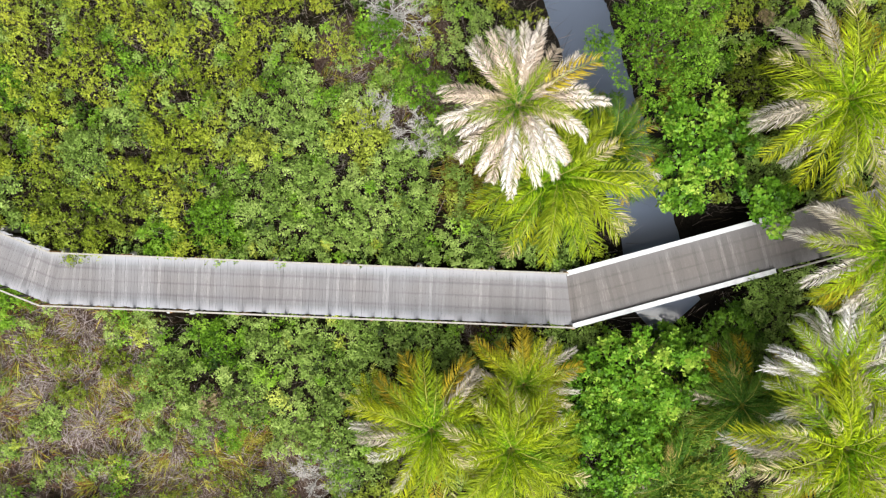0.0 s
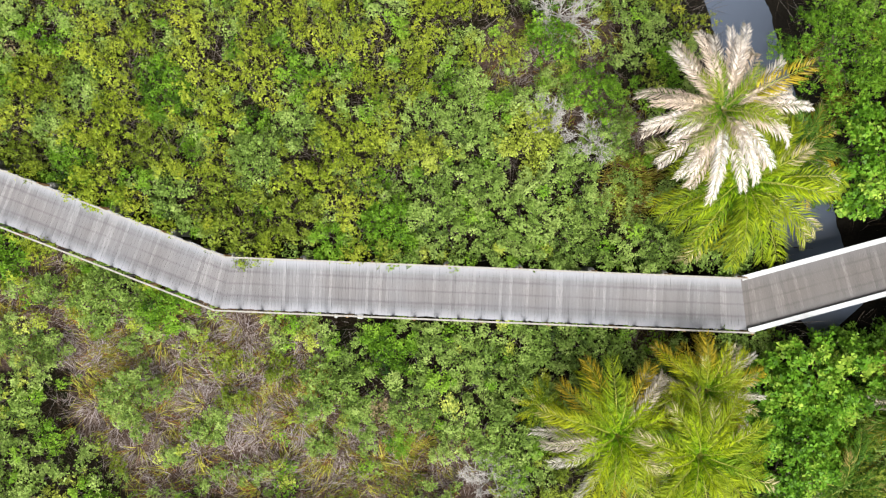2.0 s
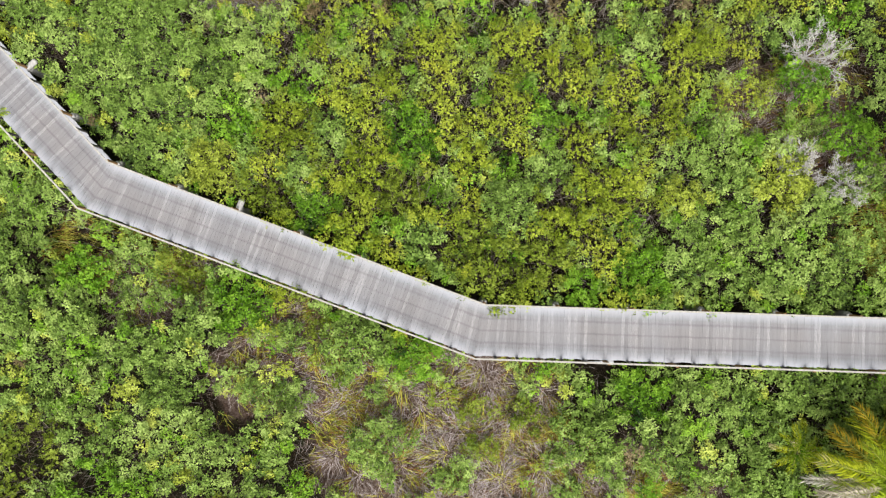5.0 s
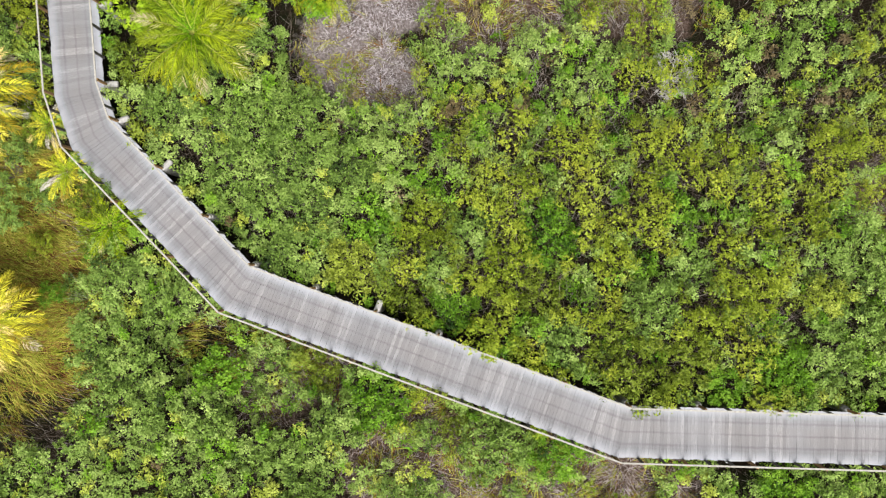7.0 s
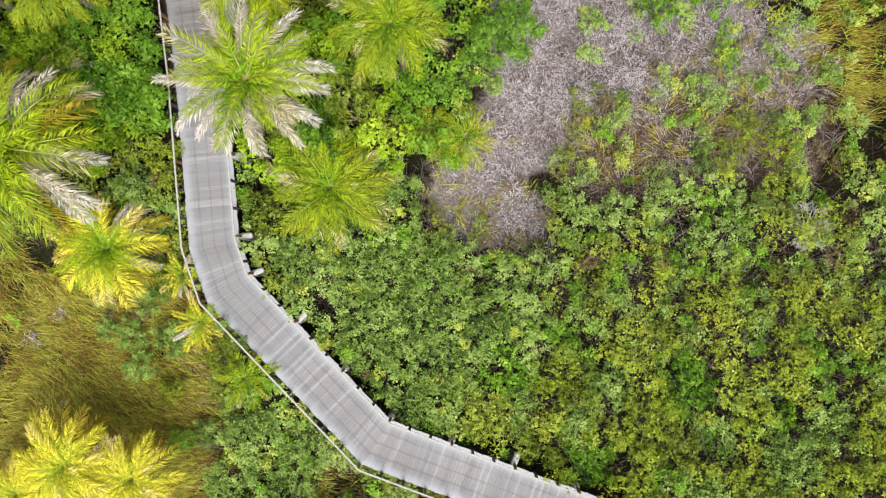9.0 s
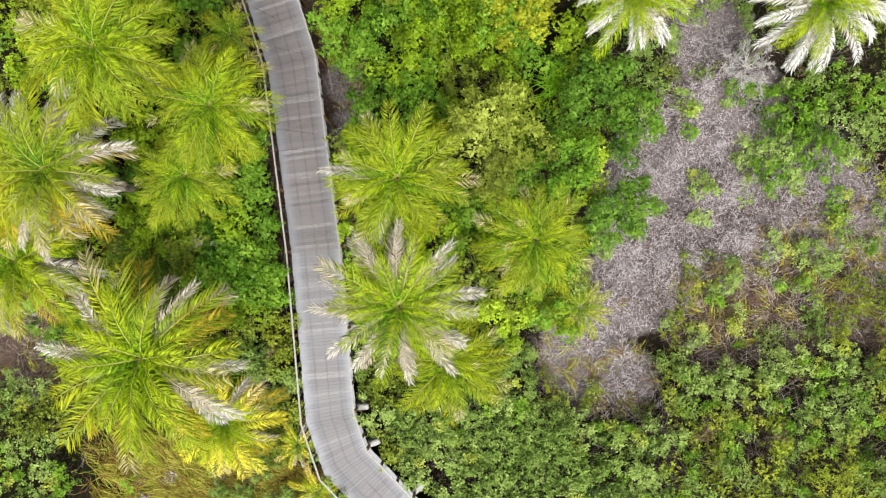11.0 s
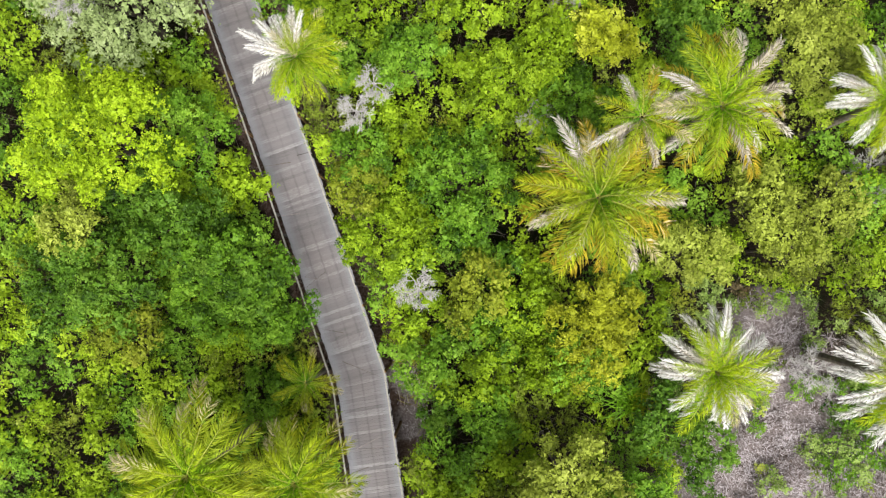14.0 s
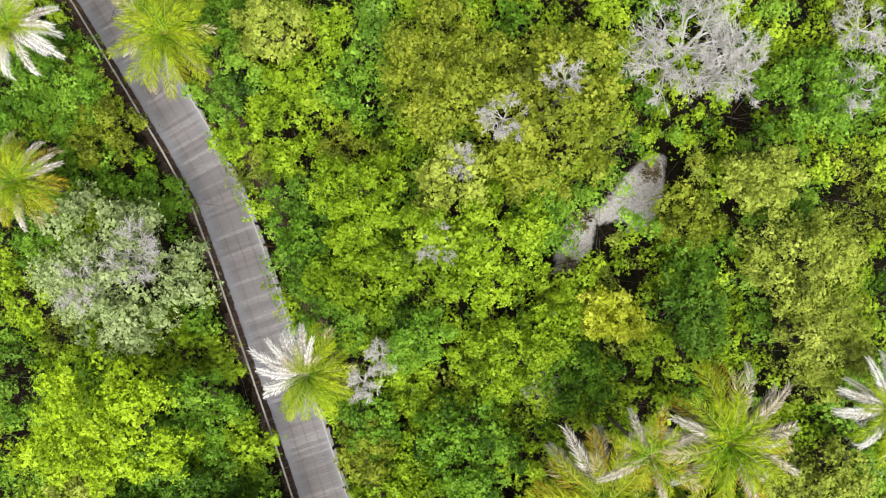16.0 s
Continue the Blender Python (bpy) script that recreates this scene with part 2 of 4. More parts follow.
POSTWOOD = rough_material("brown_post_wood", [(0.3, (0.0884, 0.051, 0.0204)), (0.7, (0.2312, 0.1428, 0.068))], 9.0, stretch=(3, 3, 0.8))
DARKWOOD = rough_material("dark_baluster_wood", [(0.3, (0.0306, 0.0272, 0.0238)), (0.7, (0.0884, 0.0816, 0.0748))], 9.0)
CAPWOOD = rough_material("bleached_cap_board", [(0.3, (0.2856, 0.2924, 0.306)), (0.7, (0.408, 0.4148, 0.4284))], 4.0, rough=0.6)
CONCRETE = rough_material("concrete", [(0.3, (0.18, 0.175, 0.17)), (0.7, (0.34, 0.33, 0.32))], 7.0)
GROUND = ground_material()
TWIG = rough_material("dry_twigs", [(0.2, (0.0495, 0.0343, 0.0262)), (0.45, (0.16, 0.133, 0.132)), (0.65, (0.26, 0.232, 0.242)), (0.85, (0.36, 0.335, 0.352))], 0.8, per_island=0.9)
TWIG_BROWN = rough_material("dry_brown_twigs", [(0.1, (0.03, 0.014, 0.007)), (0.35, (0.085, 0.058, 0.035)), (0.6, (0.15, 0.122, 0.112)), (0.9, (0.27, 0.235, 0.235))], 0.5, per_island=0.9)
# twigs coloured darker than the open scrub's, to paint shade under the leaves
BRUSH = rough_material("shade_painted_brushwood", [(0.15, (0.012, 0.008, 0.004)), (0.45, (0.045, 0.031, 0.019)), (0.7, (0.1, 0.08, 0.064)), (0.95, (0.22, 0.195, 0.185))], 0.8, per_island=0.9)
GRASS_GOLD = rough_material("golden_grass", [(0.08, (0.06, 0.02, 0.008)), (0.28, (0.17, 0.082, 0.022)), (0.42, (0.09, 0.11, 0.007)), (0.62, (0.16, 0.18, 0.013)), (0.85, (0.3, 0.28, 0.05))], 0.7, per_island=0.8)
WATER, wt, wp = material("still_water_sky_painted")
# blue-grey base adds painted sky reflection to what the surface mirrors
wp.inputs["Base Color"].default_value = (0.072, 0.088, 0.122, 1)
wp.inputs["Roughness"].default_value = 0.04
wp.inputs["IOR"].default_value = 1.33
wnoise = node(wt, "ShaderNodeTexNoise", Scale=3.0, Detail=3.0)
wb = node(wt, "ShaderNodeBump", Strength=0.05, Distance=0.02)
wt.links.new(wnoise.outputs[0], wb.inputs["Height"])
wt.links.new(wb.outputs[0], wp.inputs["Normal"])

# ---- mesh helpers ----


def mesh_from(name, verts, faces, mat):
    me = bpy.data.meshes.new(name)
    me.from_pydata(verts, [], faces)
    me.materials.append(mat)
    me.update()
    return me


def leaf_mesh(name, verts, mat=None, per=4):
    """A mesh of loose faces of `per` corners each, out of an array of corners."""
    me = bpy.data.meshes.new(name)
    v = np.asarray(verts, dtype=np.float32).reshape(-1, 3)
    n = len(v) // per
    me.vertices.add(len(v))
    me.vertices.foreach_set("co", v.ravel())
    me.loops.add(len(v))
    me.loops.foreach_set("vertex_index", np.arange(len(v), dtype=np.int32))
    me.polygons.add(n)
    me.polygons.foreach_set("loop_start", np.arange(0, n * per, per, dtype=np.int32))
    me.update(calc_edges=True)
    if mat:
        me.materials.append(mat)
    return me


def child(name, me, parent, m=None, label=""):
    ob = new(name, me)
    ob.parent = parent
    if m is not None:
        ob.matrix_basis = m
    return tagged(ob, label)


def thing(name, m, label, category, group="", kind=""):
    ob = new(name)
    ob.empty_display_size = 0.3
    ob.matrix_basis = m
    return tagged(ob, label, category, group, kind)


def tube(verts, faces, points, radii, sides=5):
    """Adds a tapering tube along points to the lists."""
    start = len(verts)
    for i, p in enumerate(points):
        a = points[min(i + 1, len(points) - 1)] - points[max(i - 1, 0)]
        a = a.normalized() if a.length else Vector((0, 0, 1))
        u = a.orthogonal().normalized()
        w = a.cross(u)
        for k in range(sides):
            an = 2 * math.pi * k / sides
            verts.append(tuple(p + (u * math.cos(an) + w * math.sin(an)) * radii[i]))
    for i in range(len(points) - 1):
        for k in range(sides):
            a, b = start + i * sides + k, start + i * sides + (k + 1) % sides
            faces.append((a, b, b + sides, a + sides))
    faces.append(tuple(range(start + (len(points) - 1) * sides, start + len(points) * sides)))


def box(verts, faces, lo, hi):
    s = len(verts)
    verts += [(x, y, z) for z in (lo[2], hi[2]) for y in (lo[1], hi[1]) for x in (lo[0], hi[0])]
    faces += [tuple(s + i for i in f) for f in ((0, 2, 3, 1), (4, 5, 7, 6), (0, 1, 5, 4), (2, 6, 7, 3), (0, 4, 6, 2), (1, 3, 7, 5))]


def turned(angle, x=0.0, y=0.0, z=0.0, s=(1, 1, 1)):
    return Matrix.LocRotScale((x, y, z), Euler((0, 0, angle)), s)


# ---- the plan: places in metres (x, y, height of the crown's top, radius) ----
PALMS_GREEN = [
    (4.8, 3.4, 3.4, 3.6), (2.8, -8.0, 3.8, 2.9), (-36.3, 16.7, 1.5, 2.6),
    (-37.8, 24.0, 10.0, 2.4), (-33.0, 21.8, 8.8, 2.0), (-47.7, 28.4, 11.4, 2.6), (-44.9, 27.1, 7.6, 2.4),
    (-46.2, 24.6, 6.5, 2.0), (-48.9, 55.3, 9.0, 1.9),
]
PALMS_MIXED = [
    (-0.5, -7.3, 3.4, 3.0), (16.0, 6.2, 5.5, 3.6), (17.1, 0.3, 6.0, 3.2), (15.6, -7.4, 6.0, 3.9),
    (-47.6, 17.7, 8.0, 3.7), (-52.1, 21.4, 8.0, 2.9), (-32.1, 39.8, 11.0, 1.7),
    (-29.4, 40.1, 10.9, 2.4), (-55.6, 50.3, 7.0, 1.8),
]
PALMS_AMBER = [
    (3.4, -5.5, 2.7, 2.4), (-49.6, 24.4, 11.0, 2.8), (-33.2, 37.4, 8.2, 2.9),
]
PALMS_GOLD = [
    (-46.3, 14.1, 1.3, 2.6), (-42.3, 10.8, 0.4, 1.4), (-43.2, 12.9, 0.2, 1.1),
]
PALMS_BLEACHED = [
    (2.9, 5.8, 6.6, 3.1),
]
PALMS_FROSTED = [
    (-37.8, 19.6, 10.3, 2.7),
]
PALMS_TUFT = [
    (-43.9, 42.7, 9.6, 1.6),
]
PALMS_DRY = [
    (-29.1, 30.8, 7.9, 2.2), (-22.2, 30.3, 8.0, 2.4), (15.4, -4.7, 5.4, 2.9), (-55.3, 56.1, 8.0, 1.9), (-22.5, 40.6, 8.0, 1.9),
]
# low palms whose frond colour carries the shade of their neighbours
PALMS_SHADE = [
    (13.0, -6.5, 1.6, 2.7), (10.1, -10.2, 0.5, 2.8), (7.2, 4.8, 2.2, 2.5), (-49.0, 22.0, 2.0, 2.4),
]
PALMS_SMALL = [
    (-44.9, 30.5, 4.5, 1.4), (-31.9, 19.4, 0.2, 1.5), (-30.3, 19.0, 0.5, 1.6), (-40.7, 31.5, -0.6, 1.3),
    (-3.4, -6.6, 0.3, 1.3),
]
PALMS_LIME = [
    (-40.3, 8.3, 0.6, 1.7),
]
PALMS_YELLOW = [
    (-44.9, 4.2, 2.2, 2.0), (-47.7, 4.8, 2.4, 2.4), (-50.2, 3.4, 1.6, 1.8),
]
ROSETTES = [
    (-36.6, 20.1, 0.3, 1.9), (-31.2, 28.8, 2.0, 1.5), (-35.2, 22.2, 0.5, 1.5), (-30.9, 29.0, 2.0, 1.4),
    (-35.4, 18.5, 1.0, 1.5),
]
TREES_FRESH = [
    (-52.2, 40.6, 8.3, 3.1),
]
TREES_MUSTARD = [
    (-33.2, 31.9, 5.0, 1.9), (-32.4, 33.3, 4.8, 1.4),
]
TREES_LIME = [
    (-37.0, 47.0, 6.0, 2.5), (-39.8, 47.1, 6.0, 2.2), (-42.7, 46.3, 5.0, 2.0), (-36.4, 42.5, 5.2, 1.9),
    (-34.4, 43.9, 5.0, 1.6), (-41.3, 36.3, 4.0, 2.0),
    (-35.5, 50.4, 4.0, 1.4), (-42.5, 49.4, 5.5, 1.9), (-34.5, 30.6, 4.0, 1.4), (-36.8, 30.7, 3.0, 1.8), (-35.6, 33.5, 3.5, 1.7),
]
TREES_PALE = [
    (-34.4, 25.9, 5.6, 2.4), (-28.7, 35.2, 4.5, 1.7), (-24.3, 45.8, 6.0, 2.6), (-23.8, 42.9, 6.0, 2.1), (-26.1, 49.3, 5.5, 1.5),
    (-25.7, 49.6, 5.5, 1.5), (-22.8, 37.0, 4.0, 1.6), (-45.9, 56.5, 5.5, 1.6),
    (-38.6, 49.8, 6.0, 1.8), (-54.5, 37.4, 5.0, 1.6), (-24.6, 35.3, 4.2, 1.6), (-25.9, 37.2, 5.0, 1.7),
]
TREES_GREY = [
    (-52.2, 46.7, 7.0, 3.5),
]
TREES_GREEN = [
    (-49.4, 40.9, 6.0, 2.0), (-48.1, 34.9, 5.0, 2.5), (-44.6, 47.3, 4.2, 1.7),
    (-35.0, 48.7, 5.0, 1.7), (-40.0, 43.5, 6.0, 1.4), (-38.2, 38.8, 4.5, 2.4), (-42.4, 39.8, 4.0, 1.5),
    (-28.7, 46.0, 4.0, 1.2), (-46.2, 33.2, 4.5, 1.5), (-23.6, 53.1, 5.0, 2.2),
    (-55.0, 54.5, 4.5, 2.0), (-31.4, 25.2, 4.0, 1.6), (-33.5, 41.6, 4.5, 1.8),
]
TREES_DARK = [
    (11.4, -4.6, 0.4, 1.5), (13.2, -3.4, 0.3, 1.5), (10.2, -4.2, -0.1, 1.2), (-47.6, 34.9, 5.0, 2.1), (-53.1, 35.1, 5.0, 2.4), (-50.3, 37.1, 5.0, 1.8), (-28.7, 44.3, 5.0, 1.8),
    (-52.5, 38.4, 3.5, 2.1), (-55.5, 35.0, 4.0, 2.1), (-28.3, 26.9, 3.5, 1.5),
    (-28.6, 23.1, 2.5, 1.7), (-39.5, 28.6, 1.5, 1.1), (-46.8, 33.3, 3.0, 1.4),
    (-29.8, 28.4, 3.5, 1.8), (-49.4, 37.5, 3.5, 1.7),
]
TREES_OLIVE = [
    (-35.1, 52.7, 6.5, 4.1), (-38.8, 54.4, 6.3, 2.9), (-37.7, 34.0, 4.0, 1.6), (-42.6, 38.7, 4.0, 1.4), (-52.5, 32.7, 4.0, 1.5), (-32.7, 32.1, 4.5, 1.6),
    (-28.7, 48.2, 4.2, 1.6), (-53.5, 52.7, 4.0, 1.7),
]
TREES_YELLOW = [
    (-32.3, 44.4, 5.5, 1.1), (-31.6, 43.8, 5.0, 0.9), (-32.8, 44.3, 5.2, 0.9),
]
TREES_BROAD = [
    (11.1, 5.0, 3.2, 2.3), (8.8, -4.8, 2.2, 2.4), (6.6, -6.0, 1.6, 2.0), (7.3, -8.3, 2.2, 2.8), (13.8, 2.3, 2.8, 1.2),
    (10.6, 2.7, 1.0, 1.1), (-45.8, 21.0, 2.0, 1.8), (-46.0, 21.1, 2.5, 2.0),
]
TREES_FEATHER = [
    (-20.2, 27.9, -0.2, 1.6), (-19.2, 26.1, -0.2, 1.6), (-21.3, 24.9, -0.6, 1.0), (9.2, 9.0, 4.0, 2.9),
    (-3.0, 9.8, 1.0, 1.2), (-1.1, 7.5, 1.2, 1.4), (-33.6, 31.2, 5.0, 1.6),
]
DEAD_BUSHES = [
    (-51.0, 47.2, 7.4, 1.5), (-53.2, 46.2, 7.2, 1.2), (-1.1, 5.4, 0.6, 1.6), (-3.3, 6.5, 0.4, 1.3),
    (-2.5, 11.3, 0.5, 1.8), (-5.5, -10.0, 0.3, 1.9), (-40.2, 34.1, 4.0, 1.1), (-41.7, 42.8, 4.5, 0.9),
    (-42.5, 41.7, 4.5, 1.0), (-39.2, 47.3, 6.2, 1.0), (-22.0, 53.2, 5.0, 1.4), (-35.0, 41.2, 4.0, 0.9),
    (-45.1, 14.9, 0.0, 1.3), (-20.8, 38.3, 3.0, 1.4), (-21.4, 55.7, 5.0, 1.4), (-22.4, 29.8, 0.5, 1.4),
    (-15.0, 14.7, 0.6, 1.3), (-36.4, 52.2, 6.5, 1.2), (-33.9, 53.6, 6.6, 1.1), (-38.2, 50.6, 5.9, 0.9),
]
DEAD_TREES = [
    (-28.6, 55.2, 5.5, 3.1), (-26.9, 54.6, 5.0, 1.8),
]
WITHERED = [
    (-33.0, 48.3, 2.3, 0.6), (-29.8, 50.3, 2.3, 0.5), (-33.4, 46.3, 1.8, 0.4),
]
DRY_SCRUB = [
    (-18.1, -4.6, 3.5), (-15.6, -8.3, 3.0), (-12.1, -10.2, 3.0), (-18.6, -7.8, 1.9), (-26.2, -2.1, 2.6), (-23.2, -4.5, 2.4),
    (-20.0, -5.6, 2.9), (-16.3, -4.5, 2.4), (-17.9, -8.2, 3.2), (-23.7, -7.5, 1.9), (-11.0, -9.5, 2.9), (-7.0, -9.8, 2.1),
    (-33.5, 0.8, 1.9), (-31.0, 1.2, 1.5), (-21.6, -9.8, 1.9), (-28.2, -3.4, 2.1), (-56.7, 17.7, 2.4),
    (2.0, -3.6, 1.1), (-20.0, 19.8, 3.0), (-15.8, 19.6, 2.8), (-23.6, 18.4, 2.4),
    (-4.4, 9.4, 2.0), (-1.7, 10.4, 2.1), (-1.3, 7.2, 2.1), (1.2, 5.6, 1.3),
]
HEATH = [
    (-26.1, 22.3, 3.3), (-27.6, 19.5, 2.3), (-23.6, 22.9, 3.3), (-18.9, 23.9, 2.9),
    (-15.5, 22.5, 2.1), (-26.1, 24.7, 2.9), (-22.9, 28.1, 2.8), (-23.6, 31.4, 2.0), (-21.4, 23.2, 2.6),
    (-29.9, 16.6, 2.3), (-28.0, 15.2, 1.5), (-50.5, 10.6, 1.0), (-46.3, 10.9, 0.9), (-41.0, 29.9, 1.1), (-41.1, 27.6, 0.9),
]
GOLD_GRASS = [
    (-50.7, 11.6, 2.9), (-48.3, 10.5, 2.9), (-49.7, 8.1, 3.5), (-45.9, 7.3, 2.7), (-43.5, 8.9, 1.9), (-44.3, 11.0, 1.8),
    (-51.6, 5.2, 2.6), (-44.1, 4.9, 2.2), (-43.8, 3.3, 1.8), (-47.5, 4.5, 2.5), (-12.5, 23.7, 1.8), (-11.5, 21.0, 1.4),
    (-44.8, 2.0, 2.9), (-43.5, 6.2, 1.9), (-36.9, 2.7, 1.5), (-32.9, 2.7, 1.5), (-24.2, -5.8, 1.3), (-14.5, -6.8, 1.7),
    (-9.7, -9.0, 1.4), (0.9, 3.4, 1.7), (-51.1, 2.0, 3.0), (9.1, 7.9, 1.9),
]
SMALL_LEAF = [
    (-9.7, -5.1, 3.8), (-7.2, -6.9, 3.3), (-2.4, -4.0, 3.3), (-7.2, 3.1, 4.3), (-3.4, 1.3, 3.8), (-11.6, 6.6, 1.5),
    (-31.0, 8.5, 4.4), (-32.6, 10.8, 2.6), (-28.9, -3.0, 2.6), (-31.9, -8.1, 3.8), (-28.1, -8.6, 3.1), (-32.5, -1.5, 2.3),
    (-33.8, 8.2, 4.1), (-29.0, 10.2, 3.4), (-10.5, 14.4, 3.2), (-20.1, 15.1, 2.3), (-42.0, -1.6, 4.2), (-37.7, -1.9, 3.0),
    (-39.7, 5.2, 2.6), (-8.0, 5.8, 3.0), (-35.0, 13.2, 2.8), (-22.7, 15.1, 2.6), (-20.0, 21.0, 2.2), (-45.1, 9.8, 1.6),
    (-13.8, 20.2, 2.2), (-8.1, 1.6, 2.2), (-16.2, 5.4, 1.7), (-20.3, 26.9, 2.3), (-21.1, 18.9, 2.8), (-19.0, -9.0, 2.0),
]
FEATHERY = [
    (-18.4, 9.9, 2.8), (-14.1, 6.3, 3.6), (-10.8, 4.8, 2.4), (-15.3, 1.5, 2.8), (-18.4, 3.0, 2.3), (-25.2, 6.1, 3.4),
    (-20.2, 8.7, 3.5), (-23.8, 3.3, 2.5), (-19.7, 2.8, 3.4), (-12.1, 8.6, 2.8), (-11.1, 1.5, 2.0), (-25.6, 10.7, 1.8),
    (-8.6, 10.6, 2.3), (-22.6, 12.0, 3.2), (-16.6, 12.5, 2.7), (-13.7, 9.4, 2.7), (-14.3, 3.9, 3.0), (-10.0, 7.4, 2.0),
    (-15.4, 14.6, 2.6), (-24.9, 4.9, 2.7), (-17.1, 18.7, 1.7), (-27.5, -0.2, 1.2),
]
SAND = [
    (-29.3, 50.7, 0.5), (-29.8, 49.9, 0.7), (-30.3, 49.2, 0.8), (-30.0, 48.5, 0.5), (-31.5, 48.7, 0.4),
    (-32.8, 48.1, 0.5), (-32.9, 47.3, 0.5), (-33.5, 46.5, 0.4),
]
AREAS = ((-46, 23, -14, 14), (-54, -2, -2, 27), (-62, -15, 10, 61))
DECK_Z = 0.5
HALF = 1.14
LINE = [Vector(p) for p in ((24.0, 3.16), (5.55, -1.95), (-17.55, -1.09), (-34.45, 5.37), (-40.95, 12.3), (-41.6, 14.3), (-42.13, 21.7),
                            (-43.08, 30.2), (-45.7, 38.95), (-48.3, 47.2), (-49.3, 50.1), (-50.65, 52.7), (-54.6, 59.6), (-62.0, 72.0))]
CREEK = [Vector(p) for p in ((-0.5, 30.5), (0.8, 26.5), (3.2, 19.0), (6.2, 12.0), (8.0, 7.0), (9.7, 1.2), (10.2, -1.9), (11.2, -3.0))]


def from_line(line, x, y):
    """Distance from a point to a line of points."""
    p, best = Vector((x, y)), 1e9
    for a, b in zip(line, line[1:]):
        d = b - a
        k = min(1, max(0, (p - a).dot(d) / d.length_squared))
        best = min(best, (a + d * k - p).length)
    return best


def nearest(places, x, y):
    """Distance to the nearest of the round patches, in its radii."""
    return min(math.hypot(x - px, y - py) / r for px, py, r in places)


def ground_z(x, y):
    z = -2.15 + 0.95 * min(1.0, max(0.0, (y - 32) / 12)) + 0.22 * noise.noise((x * 0.13, y * 0.13, 3.1)) + 0.07 * noise.noise((x * 0.7, y * 0.7, 1.7))
    if y > 36:  # the sand lies on a low rise
        z += 1.7 * max(0.0, min(1.0, 2.6 - nearest(SAND, x, y)))
    d = from_line(CREEK, x, y)
    if d < 1.6:
        z -= 0.75 * (1 - max(0.0, (d - 0.5) / 1.1)) ** 0.7 if d > 0.5 else 0.75
    return z


def patch(places, x, y):
    """How far inside any of the round patches a point lies, 0 to 1."""
    best = 0.0
    for px, py, r in places:
        d = math.hypot(x - px, y - py) / r
        best = max(best, min(1.0, max(0.0, 1.6 - 1.1 * d)))
    return best


# ---- ground and water ----


def build_ground():
    near_x, near_y = np.arange(-80, 45, 0.6), np.arange(-30, 80, 0.6)
    far = np.array([8, 30, 90, 250, 600.0])
    xs = np.concatenate((near_x[0] - far[::-1], near_x, near_x[-1] + far))
    ys = np.concatenate((near_y[0] - far[::-1], near_y, near_y[-1] + far))
    verts = [(float(x), float(y), ground_z(x, y)) for y in ys for x in xs]
    w = len(xs)
    faces = [(j * w + i, j * w + i + 1, (j + 1) * w + i + 1, (j + 1) * w + i) for j in range(len(ys) - 1) for i in range(w - 1)]
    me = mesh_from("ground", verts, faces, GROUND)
    # wide band round the creek that takes the painted shade colour
    by_creek = [(p.x, p.y, 5.5) for p in CREEK]
    for name, places in (("dry", DRY_SCRUB), ("heath", HEATH), ("sand", [(x, y, 1.3 * r) for x, y, r in SAND]), ("by_creek", by_creek)):
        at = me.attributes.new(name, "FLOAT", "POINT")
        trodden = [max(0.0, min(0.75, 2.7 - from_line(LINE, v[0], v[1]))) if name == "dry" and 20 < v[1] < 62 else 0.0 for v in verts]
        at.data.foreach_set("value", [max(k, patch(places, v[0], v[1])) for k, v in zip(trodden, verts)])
    beyond = [min(1.0, max(0.0, min(max(x0 - x, x - x1, y0 - y, y - y1) for x0, x1, y0, y1 in AREAS) / 2)) for x, y, z in verts]
    me.attributes.new("undergrowth", "FLOAT", "POINT").data.foreach_set("value", beyond)
    me.polygons.foreach_set("use_smooth", [True] * len(faces))
    tagged(new("ground", me), "leaf litter darkened with painted shade, and sandy soil between the shrubs", "ground", kind="structure")
    verts, faces = [], []
    for i, p in enumerate(CREEK):
        a = CREEK[min(i + 1, len(CREEK) - 1)] - CREEK[max(0, i - 1)]
        side = Vector((-a.y, a.x)).normalized() * 3.0
        verts += [(p.x - side.x, p.y - side.y, -2.42), (p.x + side.x, p.y + side.y, -2.42)]
    faces = [(2 * i, 2 * i + 2, 2 * i + 3, 2 * i + 1) for i in range(len(CREEK) - 1)]
    tagged(new("water", mesh_from("water", verts, faces, WATER)), "dark still water of a narrow creek, sky reflection partly painted into its colour", "water", kind="structure")


build_ground()

# ---- boardwalk ----


def mitres():
    """At each corner of the line: the half-width vector to the right-hand side, along the mitre."""
    out = []
    for i in range(len(LINE)):
        a = (LINE[i] - LINE[i - 1]).normalized() if i else None
        b = (LINE[i + 1] - LINE[i]).normalized() if i + 1 < len(LINE) else None
        a, b = a or b, b or a
        n = Vector((a.y + b.y, -a.x - b.x)).normalized()
        out.append(n * (HALF / n.dot(Vector((a.y, -a.x)))))
    return out


MITRE = mitres()


